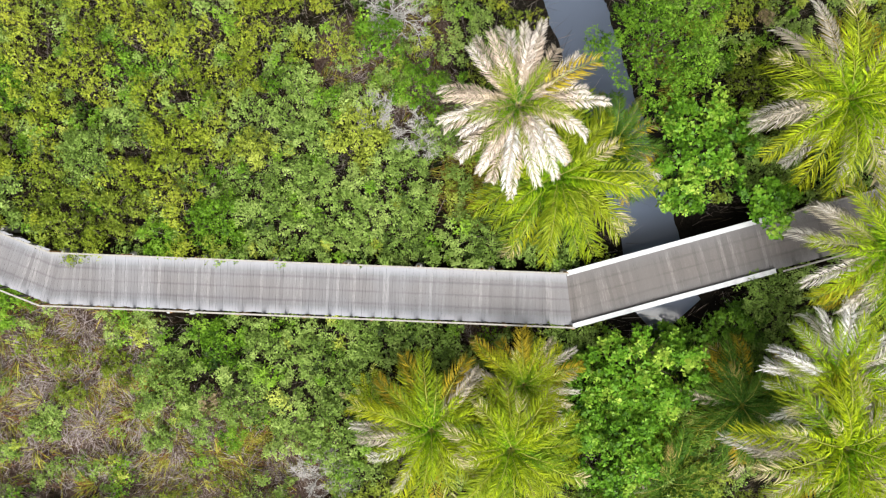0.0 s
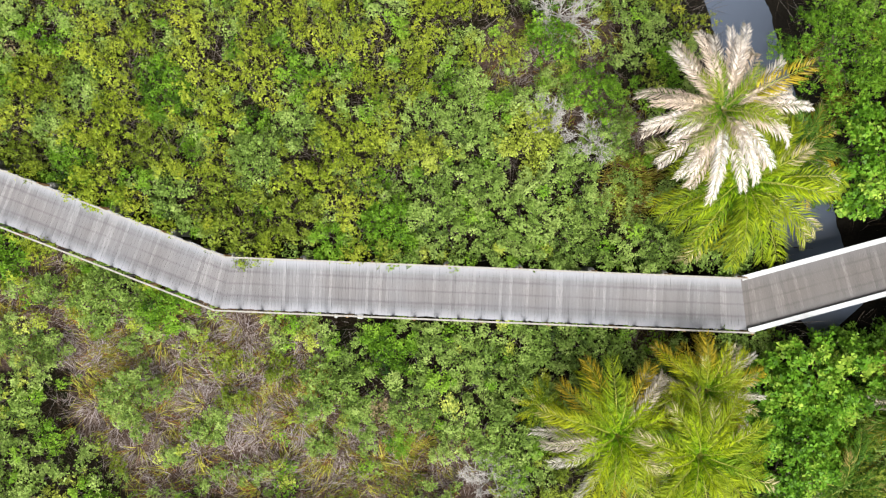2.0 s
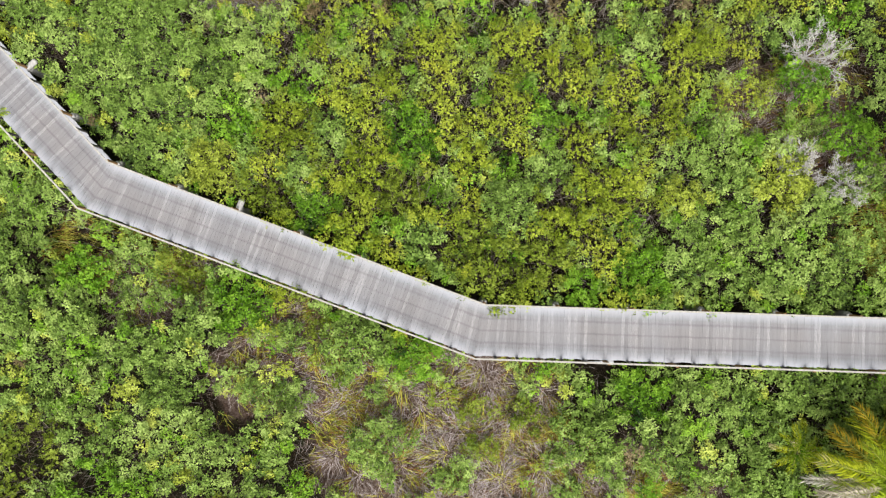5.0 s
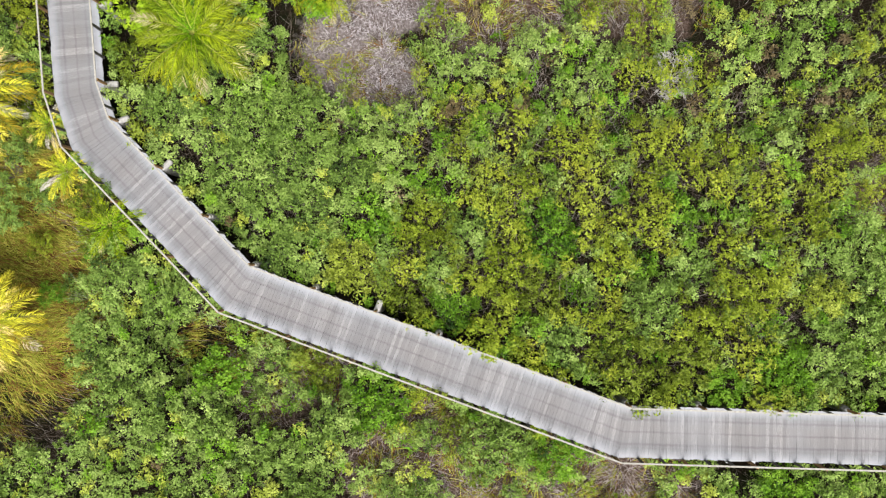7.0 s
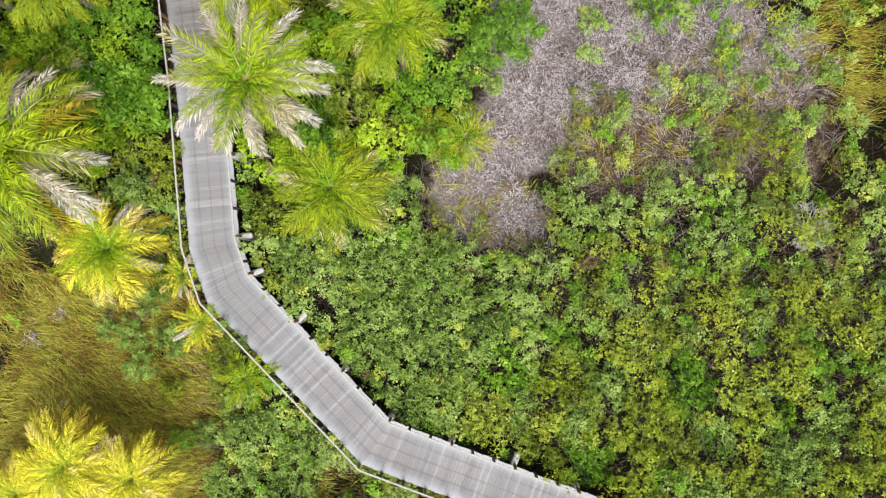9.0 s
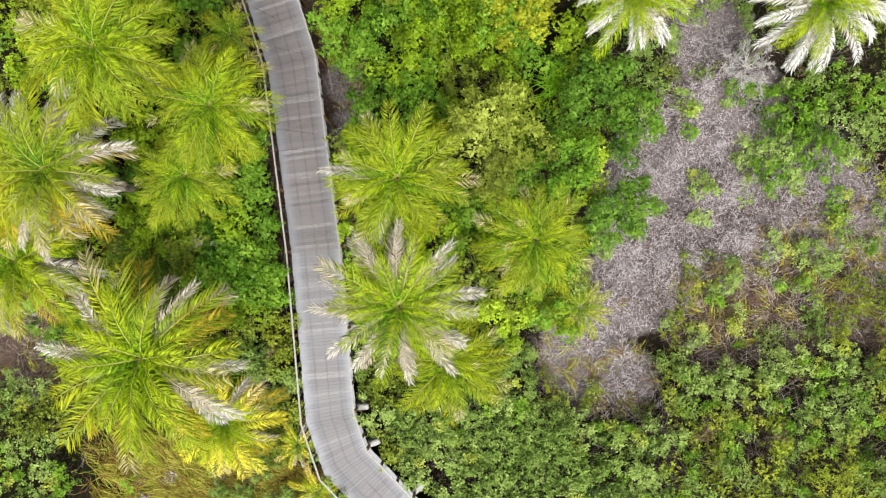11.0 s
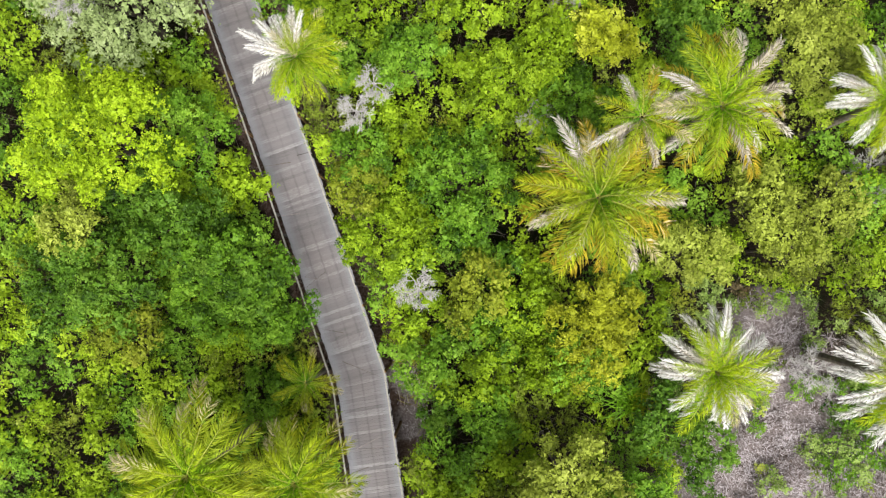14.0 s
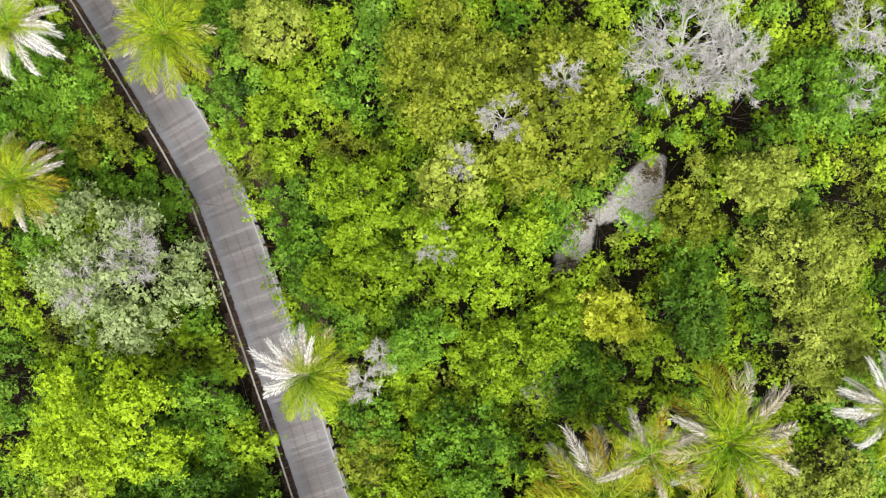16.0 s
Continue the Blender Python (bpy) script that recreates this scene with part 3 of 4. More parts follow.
def plank_mesh(name, mat):
    """One board, 1 m long across the walk (local y), with a slightly rounded top."""
    verts, faces = [], []
    prof = [(-0.0733, -0.035), (-0.0733, -0.003), (-0.07, 0.0), (0.07, 0.0), (0.0733, -0.003), (0.0733, -0.035)]
    for y in (-1.0, 1.0):
        verts += [(x, y, z) for x, z in prof]
    faces = [(i, i + 1, i + 7, i + 6) for i in range(5)] + [(0, 5, 4, 3, 2, 1), (6, 7, 8, 9, 10, 11)]
    me = mesh_from(name, verts, faces, mat)
    for key, value in (("across", [v[1] for v in verts]), ("wide", [v[0] for v in verts])):
        me.attributes.new(key, "FLOAT", "POINT").data.foreach_set("value", value)
    return me


BEAM_ENDS = []


def boardwalk():
    rng = random.Random(5)
    one = plank_mesh("plank", PLANK)
    v, f = [], []
    box(v, f, (-0.05, -0.05, -1.0), (0.05, 0.05, 0.0))
    post_me = mesh_from("post", v, f, POSTWOOD)
    v, f = [], []
    box(v, f, (-0.06, -0.025, -1.0), (0.06, 0.025, 0.0))
    baluster_me = mesh_from("baluster", v, f, DARKWOOD)
    v, f = [], []
    tube(v, f, [Vector((0, 0, -1)), Vector((0, 0, -0.03)), Vector((0, 0, 0))], [0.17, 0.17, 0.14], 14)
    pile_me = mesh_from("concrete_footing", v, f, CONCRETE)
    v, f = [], []
    tube(v, f, [Vector((0, y, 0)) for y in (-HALF, 0, HALF, HALF + 0.52, HALF + 0.58)], [0.14, 0.14, 0.14, 0.14, 0.1], 12)
    beam_me = mesh_from("crossbeam", v, f, CONCRETE)
    for i in range(len(LINE) - 1):
        a, b = LINE[i], LINE[i + 1]
        d = (b - a)
        length, d = d.length, d.normalized()
        right = Vector((d.y, -d.x))
        bridge = i == 0
        sec = thing("footbridge" if bridge else "boardwalk_section", Matrix.Translation((a.x, a.y, DECK_Z)),
                    "dark weathered plank footbridge with pale cap boards over a creek" if bridge else "weathered grey plank boardwalk section with thin timber handrails",
                    "boardwalk", "boardwalk sections")
        mat = PLANK_DARK if bridge else PLANK_BROWN if i > 5 else PLANK
        single = i in (1, 2)
        rest_v, rest_f, rest_a, rest_w = [], [], [], []
        count = int(length / 0.149)
        pitch = length / count
        bare = right * HALF

        def reach_at(q):
            """Half of the walk's width at a place along it: square to it, turning to the mitre at the ends."""
            out = bare.copy()
            for w, m in ((1 - q / 1.7, MITRE[i]), (1 - (length - q) / 1.7, MITRE[i + 1])):
                if w > 0:
                    out = out.lerp(m, w)
            return out

        for k in range(count):
            s = (k + 0.5) * pitch
            slide, drop, spare = rng.uniform(-0.012, 0.012), rng.uniform(-0.004, 0.003), 1 + rng.uniform(-0.011, 0.013)
            if single and 1.8 < s < length - 1.8:
                c = d * s + right * slide
                m = Matrix.LocRotScale((c.x, c.y, drop), Euler((0, 0, math.atan2(right.y, right.x) - math.pi / 2 + rng.uniform(-0.003, 0.003))), (pitch / 0.149, HALF * spare, 1))
                child("plank", one, sec, m)
                continue
            pts = []
            for p in one.vertices:
                q = s + p.co.x * pitch / 0.149
                e = d * q + right * slide + reach_at(q) * p.co.y * spare
                pts.append((e.x, e.y, p.co.z + drop))
            polys = [tuple(p.vertices) for p in one.polygons]
            across, wide = [p.co.y for p in one.vertices], [p.co.x for p in one.vertices]
            if single:
                me = mesh_from("plank", pts, polys, mat)
                me.attributes.new("across", "FLOAT", "POINT").data.foreach_set("value", across)
                me.attributes.new("wide", "FLOAT", "POINT").data.foreach_set("value", wide)
                child("plank", me, sec)
            else:
                s0 = len(rest_v)
                rest_v += pts
                rest_f += [tuple(s0 + q for q in p) for p in polys]
                rest_a += across
                rest_w += wide
        if rest_v:
            me = mesh_from("planks", rest_v, rest_f, mat)
            me.attributes.new("across", "FLOAT", "POINT").data.foreach_set("value", rest_a)
            me.attributes.new("wide", "FLOAT", "POINT").data.foreach_set("value", rest_w)
            tagged(child("planks", me, sec), kind="stuff")
        for off in (-0.9, -0.31, 0.31, 0.9):
            v, f = [], []
            m = turned(math.atan2(d.y, d.x))
            box(v, f, (0, off - 0.04, -0.21), (length, off + 0.04, -0.04))
            child("joist", mesh_from("joist", [tuple(m @ Vector(x)) for x in v], f, DARKWOOD), sec)
        ang = math.atan2(d.y, d.x)
        for side in (-1, 1):
            p0, p1 = MITRE[i] * side, d * length + MITRE[i + 1] * side
            out = right * side
            run = (p1 - p0).length
            stop = 0.0
            if bridge:  # walked from the far end: only its near 9.3 m carries cap boards
                stop = 9.3
                k0 = run - stop
                n = 4
                for j in range(n):
                    a0, a1 = k0 + stop * j / n + 0.004, k0 + stop * (j + 1) / n - 0.004
                    v, f = [], []
                    box(v, f, (a0, -0.09, 0.0), (a1, 0.13, 0.045))
                    m = Matrix.Translation((p0.x, p0.y, 0.16)) @ Matrix.Rotation(ang, 4, "Z")
                    if side < 0:
                        v = [(x, -y, z) for x, y, z in v]
                        f = [t[::-1] for t in f]
                    m = m @ Matrix.Diagonal((1, -1, 1, 1))
                    f = [t[::-1] for t in f]
                    child("cap_board", mesh_from("cap_board", [tuple(m @ Vector(x)) for x in v], f, CAPWOOD), sec, label="bleached pale cap board")
                v, f = [], []
                box(v, f, (k0, -0.03, 0.0), (run, 0.03, 0.155))
                m = Matrix.Translation((p0.x, p0.y, 0.0)) @ Matrix.Rotation(ang, 4, "Z")
                child("kerb", mesh_from("kerb", [tuple(m @ Vector(x)) for x in v], f, DARKWOOD), sec)
            v, f = [], []
            box(v, f, (0, -0.036, -0.04), (run - stop, 0.036, 0))
            m = Matrix.Translation((p0.x + out.x * 0.03, p0.y + out.y * 0.03, 1.0)) @ Matrix.Rotation(ang, 4, "Z")
            child("handrail", mesh_from("handrail", [tuple(m @ Vector(x)) for x in v], f, RAILWOOD), sec)
            bays = max(1, round((run - stop) / 3.1))
            for j in range(bays * 3):
                s = (run - stop) * (j + 0.08) / (bays * 3)
                p = p0 + d * s + out * (0.062 if j % 3 == 0 else 0.032)
                gz = DECK_Z - ground_z(a.x + p.x, a.y + p.y)
                if j % 3 == 0:
                    child("post", post_me, sec, Matrix.LocRotScale((p.x, p.y, 0.955), Euler((0, 0, ang)), (1, 1, 0.955 + gz)))
                    if side == 1 and i < 6:
                        e = p - right * (HALF + 0.08)
                        reach = 1.0 if i > 3 or i == 3 and s > 5 or i == 2 and run - 7 < s < run - 3.5 else 0.76
                        child("crossbeam", beam_me, sec, Matrix.LocRotScale((e.x, e.y, -0.19), Euler((0, 0, ang + math.pi)), (1, reach, 1)), "round grey concrete crossbeam")
                        child("concrete_footing", pile_me, sec, Matrix.LocRotScale((p.x, p.y, -0.3), Euler((0, 0, ang)), (1, 1, gz - 0.3)), "round grey concrete pile")
                        end = p + right * 0.25
                        if reach == 1.0:
                            BEAM_ENDS.append((a.x + end.x, a.y + end.y))
                else:
                    child("baluster", baluster_me, sec, Matrix.LocRotScale((p.x, p.y, 0.955), Euler((0, 0, ang)), (1, 1, 1.11)))


boardwalk()

# ---- palms ----


def frond_mesh(name, mat, seed, droop, spread, curl):
    """One feather leaf, 1 m from stalk to tip along its bowed rib; scaled by its object."""
    rng = random.Random(seed)
    verts, faces = [], []
    sway = rng.uniform(-0.35, 0.35)
    rib = [Vector((0, 0, 0))]
    for k in range(24):
        q = (k + 0.5) / 24
        fall, side = -droop * q ** 1.6, sway * q
        rib.append(rib[-1] + Vector((math.cos(fall) * math.cos(side), math.cos(fall) * math.sin(side), math.sin(fall))) / 24)

    def spine(s):
        q = min(23.999, max(0, s * 24))
        return rib[int(q)].lerp(rib[int(q) + 1], q - int(q))

    tube(verts, faces, [spine(k / 7) for k in range(8)], [0.009 * (1 - 0.85 * k / 7) for k in range(8)], 3)
    rib_me = mesh_from("midrib", verts, faces, RIB_DRY if curl > 0.65 else RIB)
    verts, faces = [], []
    n = 84 if curl > 0.65 else 56
    for k in range(n):
        s = 0.08 + 0.92 * (k + rng.uniform(-0.4, 0.4)) / n
        p = spine(s)
        fwd = (spine(s + 0.03) - spine(s - 0.03)).normalized()
        across = fwd.cross(Vector((0, 0, 1)))
        across = across.normalized() if across.length > 0.05 else Vector((0, 1, 0))
        up = across.cross(fwd)
        size = spread * (0.3 + 0.7 * math.sin(math.pi * min(1, 0.08 + 0.86 * s)) ** 0.8) * rng.uniform(0.82, 1.1)
        for side in (-1, 1):
            lean = 0.42 + 0.5 * s + rng.gauss(0, 0.14)
            way = (across * side * math.cos(lean) + fwd * math.sin(lean) + up * rng.gauss(0.2, 0.12 if curl > 0.65 else 0.22)).normalized()
            drop = Vector((0, 0, -curl * size * rng.uniform(0.5, 1.5)))
            mid, tip = p + way * size * 0.5, p + way * size + drop
            w = (fwd * 0.8 + up * rng.uniform(-0.5, 0.5)).normalized() * (0.0098 if curl > 0.65 else 0.0105)
            i = len(verts)
            verts += [tuple(p), tuple(mid + w), tuple(tip), tuple(mid - w)]
            faces.append((i, i + 1, i + 2, i + 3))
    return mesh_from(name, verts, faces, mat), rib_me


FRONDS = {}
for key, mat in FROND.items():
    dry = key in ("dry", "tan", "beige")
    FRONDS[key] = [frond_mesh("frond", mat, 11 * j + len(key), (1.25 if dry else 1.25) + 0.35 * j, 0.12 if dry else 0.185, 0.7 if dry else 0.5) for j in range(3)]


def palm_trunk_mesh(seed):
    rng = random.Random(seed)
    pts, rad = [], []
    for k in range(15):
        s = k / 14
        pts.append(Vector((0.1 * math.sin(2.2 * s + seed), 0.1 * math.sin(1.7 * s), s)))
        rad.append((0.17 - 0.05 * s) * (1.06 if k % 2 else 0.96) + (0.05 if k == 0 else 0) + (0.09 if s > 0.9 else 0))
    v, f = [], []
    tube(v, f, pts, rad, 9)
    return mesh_from("trunk", v, f, PALM_BARK)


TRUNKS = [palm_trunk_mesh(s) for s in range(3)]


def palm(x, y, z, r, style, seed, label):
    rng = random.Random(seed)
    gz = ground_z(x, y) - 0.05
    small = r < 1.8
    p = thing("palm_tree", Matrix.Translation((x, y, gz)), label, "palm tree", "palms")
    top = z - gz - 0.25 * r
    if top > 0.3:
        child("trunk", TRUNKS[seed % 3], p, Matrix.LocRotScale((0, 0, 0), Euler((0, 0, seed)), (1.1 if not small else 0.6, 1.1 if not small else 0.6, top - min(0.25, 0.2 * top))))
    n = 16 if small and style != "tuft" else 42
    mix = {"green": ("lime", "green", "green", "yellow"), "mixed": ("lime", "green", "yellow", "amber"), "bleached": ("green", "amber", "beige", "beige"), "dry": ("lime", "lime", "lime", "dry"),
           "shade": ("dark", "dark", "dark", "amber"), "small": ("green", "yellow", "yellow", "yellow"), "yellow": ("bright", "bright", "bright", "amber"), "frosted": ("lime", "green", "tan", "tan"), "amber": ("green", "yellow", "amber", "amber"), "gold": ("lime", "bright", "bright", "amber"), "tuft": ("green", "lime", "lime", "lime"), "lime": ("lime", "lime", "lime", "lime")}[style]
    dead = {"green": 0.08, "mixed": 0.45, "dry": 0.9, "bleached": 0.92, "tuft": 0.4, "frosted": 0.8, "shade": 0.1, "amber": 0.4, "gold": 0.25, "small": 0.0, "yellow": 0.0, "lime": 0.0}[style]
    for k in range(n):
        s = (k + 0.5) / n  # 0: young and upright, 1: old and hanging
        kind = mix[min(3, int(s * 4 + rng.uniform(-0.35, 0.35)))]
        if s > {"bleached": 0.2, "dry": 0.4, "frosted": 0.42}.get(style, 0.5) and rng.random() < dead:
            kind = "beige" if style == "bleached" and rng.random() < 0.8 else "dry" if style in ("dry", "bleached") else "tan"
        turn = k * 2.39996 + rng.uniform(-0.18, 0.18)
        if style == "tuft" and s > 0.22:  # its dead fronds all stand on one side
            kind = "dry" if 1.4 < turn % 6.283 < 3.6 else "lime"
        up = radians(76 - 62 * s ** 0.8 + rng.uniform(-8, 8))
        size = r * rng.uniform(0.92, 1.16) * (1.15 if style == "tuft" and kind == "dry" else 1) * (0.68 + 0.42 * min(1, s * 2.2))
        m = Matrix.LocRotScale((0.05 * math.cos(turn), 0.05 * math.sin(turn), max(0.1, top) + 0.05 - 0.12 * s),
                               Euler((rng.uniform(-0.22, 0.22), -up, turn)), (size, size, size))
        blade, rib_me = rng.choice(FRONDS[kind])
        leaf = child("frond", blade, p, m, "withered grey-beige frond" if kind in ("dry", "tan", "beige") else "")
        child("midrib", rib_me, leaf)


seed = 0
for places, style, label in (
        (PALMS_GREEN, "green", "feather palm with green and yellowing fronds"),
        (PALMS_MIXED, "mixed", "tall feather palm with amber and withered outer fronds"),
        (PALMS_AMBER, "amber", "feather palm with amber outer fronds and grey tips"),
        (PALMS_GOLD, "gold", "golden yellow feather palm in marsh grass"),
        (PALMS_DRY, "dry", "feather palm with many bleached dead fronds"),
        (PALMS_BLEACHED, "bleached", "feather palm almost wholly of bleached beige dead fronds"),
        (PALMS_TUFT, "tuft", "small-crowned tall palm with some white dead fronds leaning over the boardwalk"),
        (PALMS_FROSTED, "frosted", "tall feather palm with grey-white outer fronds over the boardwalk"),
        (PALMS_SHADE, "shade", "low green feather palm under taller palms, shade painted into its fronds"),
        (PALMS_SMALL, "small", "small bright green young palm beside the scrub"),
        (PALMS_LIME, "lime", "lime yellow young palm beside the boardwalk"),
        (PALMS_YELLOW, "yellow", "low bright yellow feather palm in golden grass")):
    for x, y, z, r in places:
        seed += 1
        palm(x, y, z, r, style, seed, label)


def rosette(x, y, z, r, seed):
    """A clump of stiff strap leaves."""
    rng = random.Random(seed)
    gz = ground_z(x, y)
    v = []
    for k in range(90):
        a, up = rng.uniform(0, 2 * math.pi), rng.uniform(-0.1, 1.2)
        w = Vector((-math.sin(a), math.cos(a), 0)) * 0.03
        o = Vector((rng.uniform(-0.35, 0.35) * r, rng.uniform(-0.35, 0.35) * r, 0))
        e = Vector((math.cos(a) * math.cos(up), math.sin(a) * math.cos(up), math.sin(up))) * r * rng.uniform(0.5, 0.85)
        mid = o + e * 0.6
        tip = o + e - Vector((0, 0, 0.15 * r))
        v += [o - w, o + w, mid + w, mid - w, mid - w, mid + w, tip + w * 0.15, tip - w * 0.15]
    p = thing("strap_leaf_plant", Matrix.Translation((x, y, gz)), "strap-leaved bright green rosette plant on a short stem", "plant", "strap leaf plants")
    top = max(0.2, z - gz - 0.4 * r)
    child("leaf_rosette", leaf_mesh("leaf_rosette", v, FROND["yellow"]), p, Matrix.Translation((0, 0, top)))
    vv, ff = [], []
    tube(vv, ff, [Vector((0, 0, -0.1)), Vector((0.04, 0, top / 2)), Vector((0, 0, top))], [0.09, 0.07, 0.07], 6)
    child("stem", mesh_from("stem", vv, ff, BARK), p)


for j, (x, y, z, r) in enumerate(ROSETTES):
    rosette(x, y, z, r, 900 + j)

# ---- shrubs and trees ----
STYLES = {  # leaf length, width, clumps per square metre, share of height to radius, cover, spread of the leaf's tilt, leaves a sprig
    "small": (0.126, 0.069, 4.0, 0.6, 1.66, 0.6, 5),
    "feather": (0.15, 0.042, 4.6, 0.75, 1.3, 0.6, 7),
    "broad": (0.16, 0.115, 2.0, 0.7, 2.0, 0.4, 6),
    "tree": (0.105, 0.066, 2.0, 0.75, 1.4, 0.45, 5),
}
SIZES = (1.0, 1.5, 2.1, 3.0)


def leaves_on(pos, rad, total, style, rng):
    """Corners of leaves in whorls strewn over round clumps; gives also which clump each leaf is on and the tone of its whorl."""
    long, wide, dens, tall, cover, tilt, per = STYLES[style]
    total = total // per
    pick = rng.integers(0, len(pos), total)
    n = rng.normal(size=(total, 3))
    n[:, 2] = np.abs(n[:, 2]) * 1.1 - 0.25
    n /= np.linalg.norm(n, axis=1)[:, None]
    if style == "tree":
        rad = rad * 1.3
    c = pos[pick] + n * (rad[pick] * rng.uniform(0.8 if style == "tree" else 0.55, 1.1, total))[:, None]
    low = rng.random(total) < (0.12 if style == "tree" else 0.2)
    c[low, 2] -= rng.uniform(0.3, 1.5, low.sum())
    nn = n * (1.1 if style == "tree" else 0.8) + np.array([0, 0, 0.5 if style == "tree" else 0.7]) + rng.normal(size=(total, 3)) * tilt
    nn /= np.linalg.norm(nn, axis=1)[:, None]
    u = np.cross(nn, rng.normal(size=(total, 3)))
    u /= np.linalg.norm(u, axis=1)[:, None]
    w = np.cross(nn, u)
    turn = np.arange(per) * (2 * math.pi / per) + rng.normal(size=(total, per)) * 0.25
    lift = rng.normal(0.5 if style == "feather" else 0.3, 0.45, (total, per))[..., None]
    flat = u[:, None, :] * np.cos(turn)[..., None] + w[:, None, :] * np.sin(turn)[..., None]
    way = flat * np.cos(lift) + nn[:, None, :] * np.sin(lift)
    side = np.cross(nn[:, None, :], flat)
    k = rng.uniform(0.7, 1.3, (total, 1, 1)) * rng.uniform(0.75, 1.15, (total, per, 1))
    out, half, mid = way * long * k, side * wide * k / 2, c[:, None, :]
    if style == "feather":
        tri = np.stack((mid + out * 0.25 + half, mid + out, mid + out * 0.25 - half), axis=2)
    else:
        tri = np.stack((mid + out + half, mid + out - half, mid + out * 0.04), axis=2)
    return tri.reshape(-1, 3, 3), np.repeat(pick, per), np.repeat(rng.normal(0, 0.1, total), per)


def inner_leaves(pos, rad, per, rng, size=1.0):
    """The close, larger leaves inside each clump; gives also which clump each is on."""
    pick = np.repeat(np.arange(len(pos)), per)
    n = rng.normal(size=(len(pick), 3))
    n[:, 2] = np.abs(n[:, 2]) * 1.2 - 0.2
    n /= np.linalg.norm(n, axis=1)[:, None]
    c = pos[pick] + n * (rad[pick] * rng.uniform(0.45, 0.9, len(pick)))[:, None]
    nn = n + np.array([0, 0, 0.3]) + rng.normal(size=n.shape) * 0.35
    nn /= np.linalg.norm(nn, axis=1)[:, None]
    u = np.cross(nn, rng.normal(size=n.shape))
    u *= (size * rng.uniform(0.1, 0.16, len(pick)) / np.linalg.norm(u, axis=1))[:, None]
    w = np.cross(nn, u)
    return np.stack((c - u * 0.6 + w, c + u * 1.1, c - u * 0.6 - w), axis=1), pick


def crown_points(r, style, rng):
    """Corners of all the leaves of one crown: uneven lobes on a dome, leaves on the lobes."""
    long, wide, dens, tall, cover, tilt, per = STYLES[style]
    lobes = int(math.pi * r * r * dens) + 6
    ph = rng.uniform(0, 6.28, 4)
    pos, rad = [], []
    for _ in range(lobes):
        a, q = 2.4 * len(pos) + rng.uniform(-0.5, 0.5), math.sqrt((len(pos) + rng.uniform(0, 1)) / lobes)
        rim = r * (0.9 + 0.1 * math.sin(2 * a + ph[0]) + 0.1 * math.sin(3 * a + ph[1]) + 0.07 * math.sin(5 * a + ph[2]))
        h = tall * r * (0.2 + 0.8 * max(0, 1 - q * q) ** 0.45) * rng.uniform(0.58, 1.08)
        pos.append((rim * q * math.cos(a), rim * q * math.sin(a), h))
        rad.append(rng.uniform(0.2, 0.36) * (0.75 + 0.25 * r) * (1.25 if style == "broad" else 1))
    pos, rad = np.array(pos), np.array(rad)
    quad, pick, own = leaves_on(pos, rad, int(cover * math.pi * r * r / (0.5 * long * wide)), style, rng)
    more, which = inner_leaves(pos, rad * (1.25 if style == "tree" else 0.95), {"tree": 42, "broad": 34}.get(style, 14), rng, 0.68 if style in ("tree", "broad") else 0.5)
    quad, pick = np.concatenate((quad, more)), np.concatenate((pick, which))
    tone = rng.normal(0, 0.16, lobes)[pick]
    tone[:len(own)] += own
    return quad, float(pos[:, 2].max() + 0.15), tone


def limbs_mesh(seed, mat, wood=1.0, count=7, twigs=2):
    """Stem and limbs for a plant 1 m high whose crown is 1 m in radius."""
    rng = random.Random(seed)
    v, f = [], []
    fork = Vector((rng.uniform(-0.04, 0.04), rng.uniform(-0.04, 0.04), 0.45))
    tube(v, f, [Vector((0, 0, -0.05)), Vector((0.02, 0.01, 0.2)), fork], [0.07 * wood, 0.055 * wood, 0.045 * wood], 6)
    for k in range(count):
        a = 6.283 * k / count + rng.uniform(-0.4, 0.4)
        q = rng.uniform(0.2, 0.58)
        e = Vector((q * math.cos(a), q * math.sin(a), rng.uniform(0.78, 0.97) - 0.25 * q))
        m = fork.lerp(e, 0.5) + Vector((rng.uniform(-0.06, 0.06), rng.uniform(-0.06, 0.06), 0.05))
        tube(v, f, [fork, m, e], [0.035 * wood, 0.022 * wood, 0.008 * wood], 4)
        for _ in range(twigs):
            g = e + Vector((rng.uniform(-0.25, 0.25), rng.uniform(-0.25, 0.25), rng.uniform(-0.05, 0.1)))
            tube(v, f, [m, m.lerp(g, 0.6), g], [0.018 * wood, 0.011 * wood, 0.004 * wood], 3)
    return mesh_from("stem", v, f, mat)


CROWNS, TOPS = {}, {}


def crown_mesh(style, tint, size, variant):
    key = (style, tint, size, variant)
    if key not in CROWNS:
        rng = np.random.default_rng(hash_of(style) + 17 * int(size * 10) + 101 * variant)
        quad, top, tone = crown_points(size, style, rng)
        me = leaf_mesh("crown", quad, LEAF[tint], 3)
        me.attributes.new("tone", "FLOAT", "POINT").data.foreach_set("value", np.repeat(tone, 3).astype(np.float32))
        CROWNS[key] = me
        TOPS[key] = top
    return CROWNS[key], TOPS[key]


def hash_of(text):
    return sum((i + 3) * ord(ch) for i, ch in enumerate(text))


BOUGHS = [limbs_mesh(s, BARK) for s in range(4)]
STEMS = [limbs_mesh(s, BARK, 0.8, 5, 0) for s in range(4)]


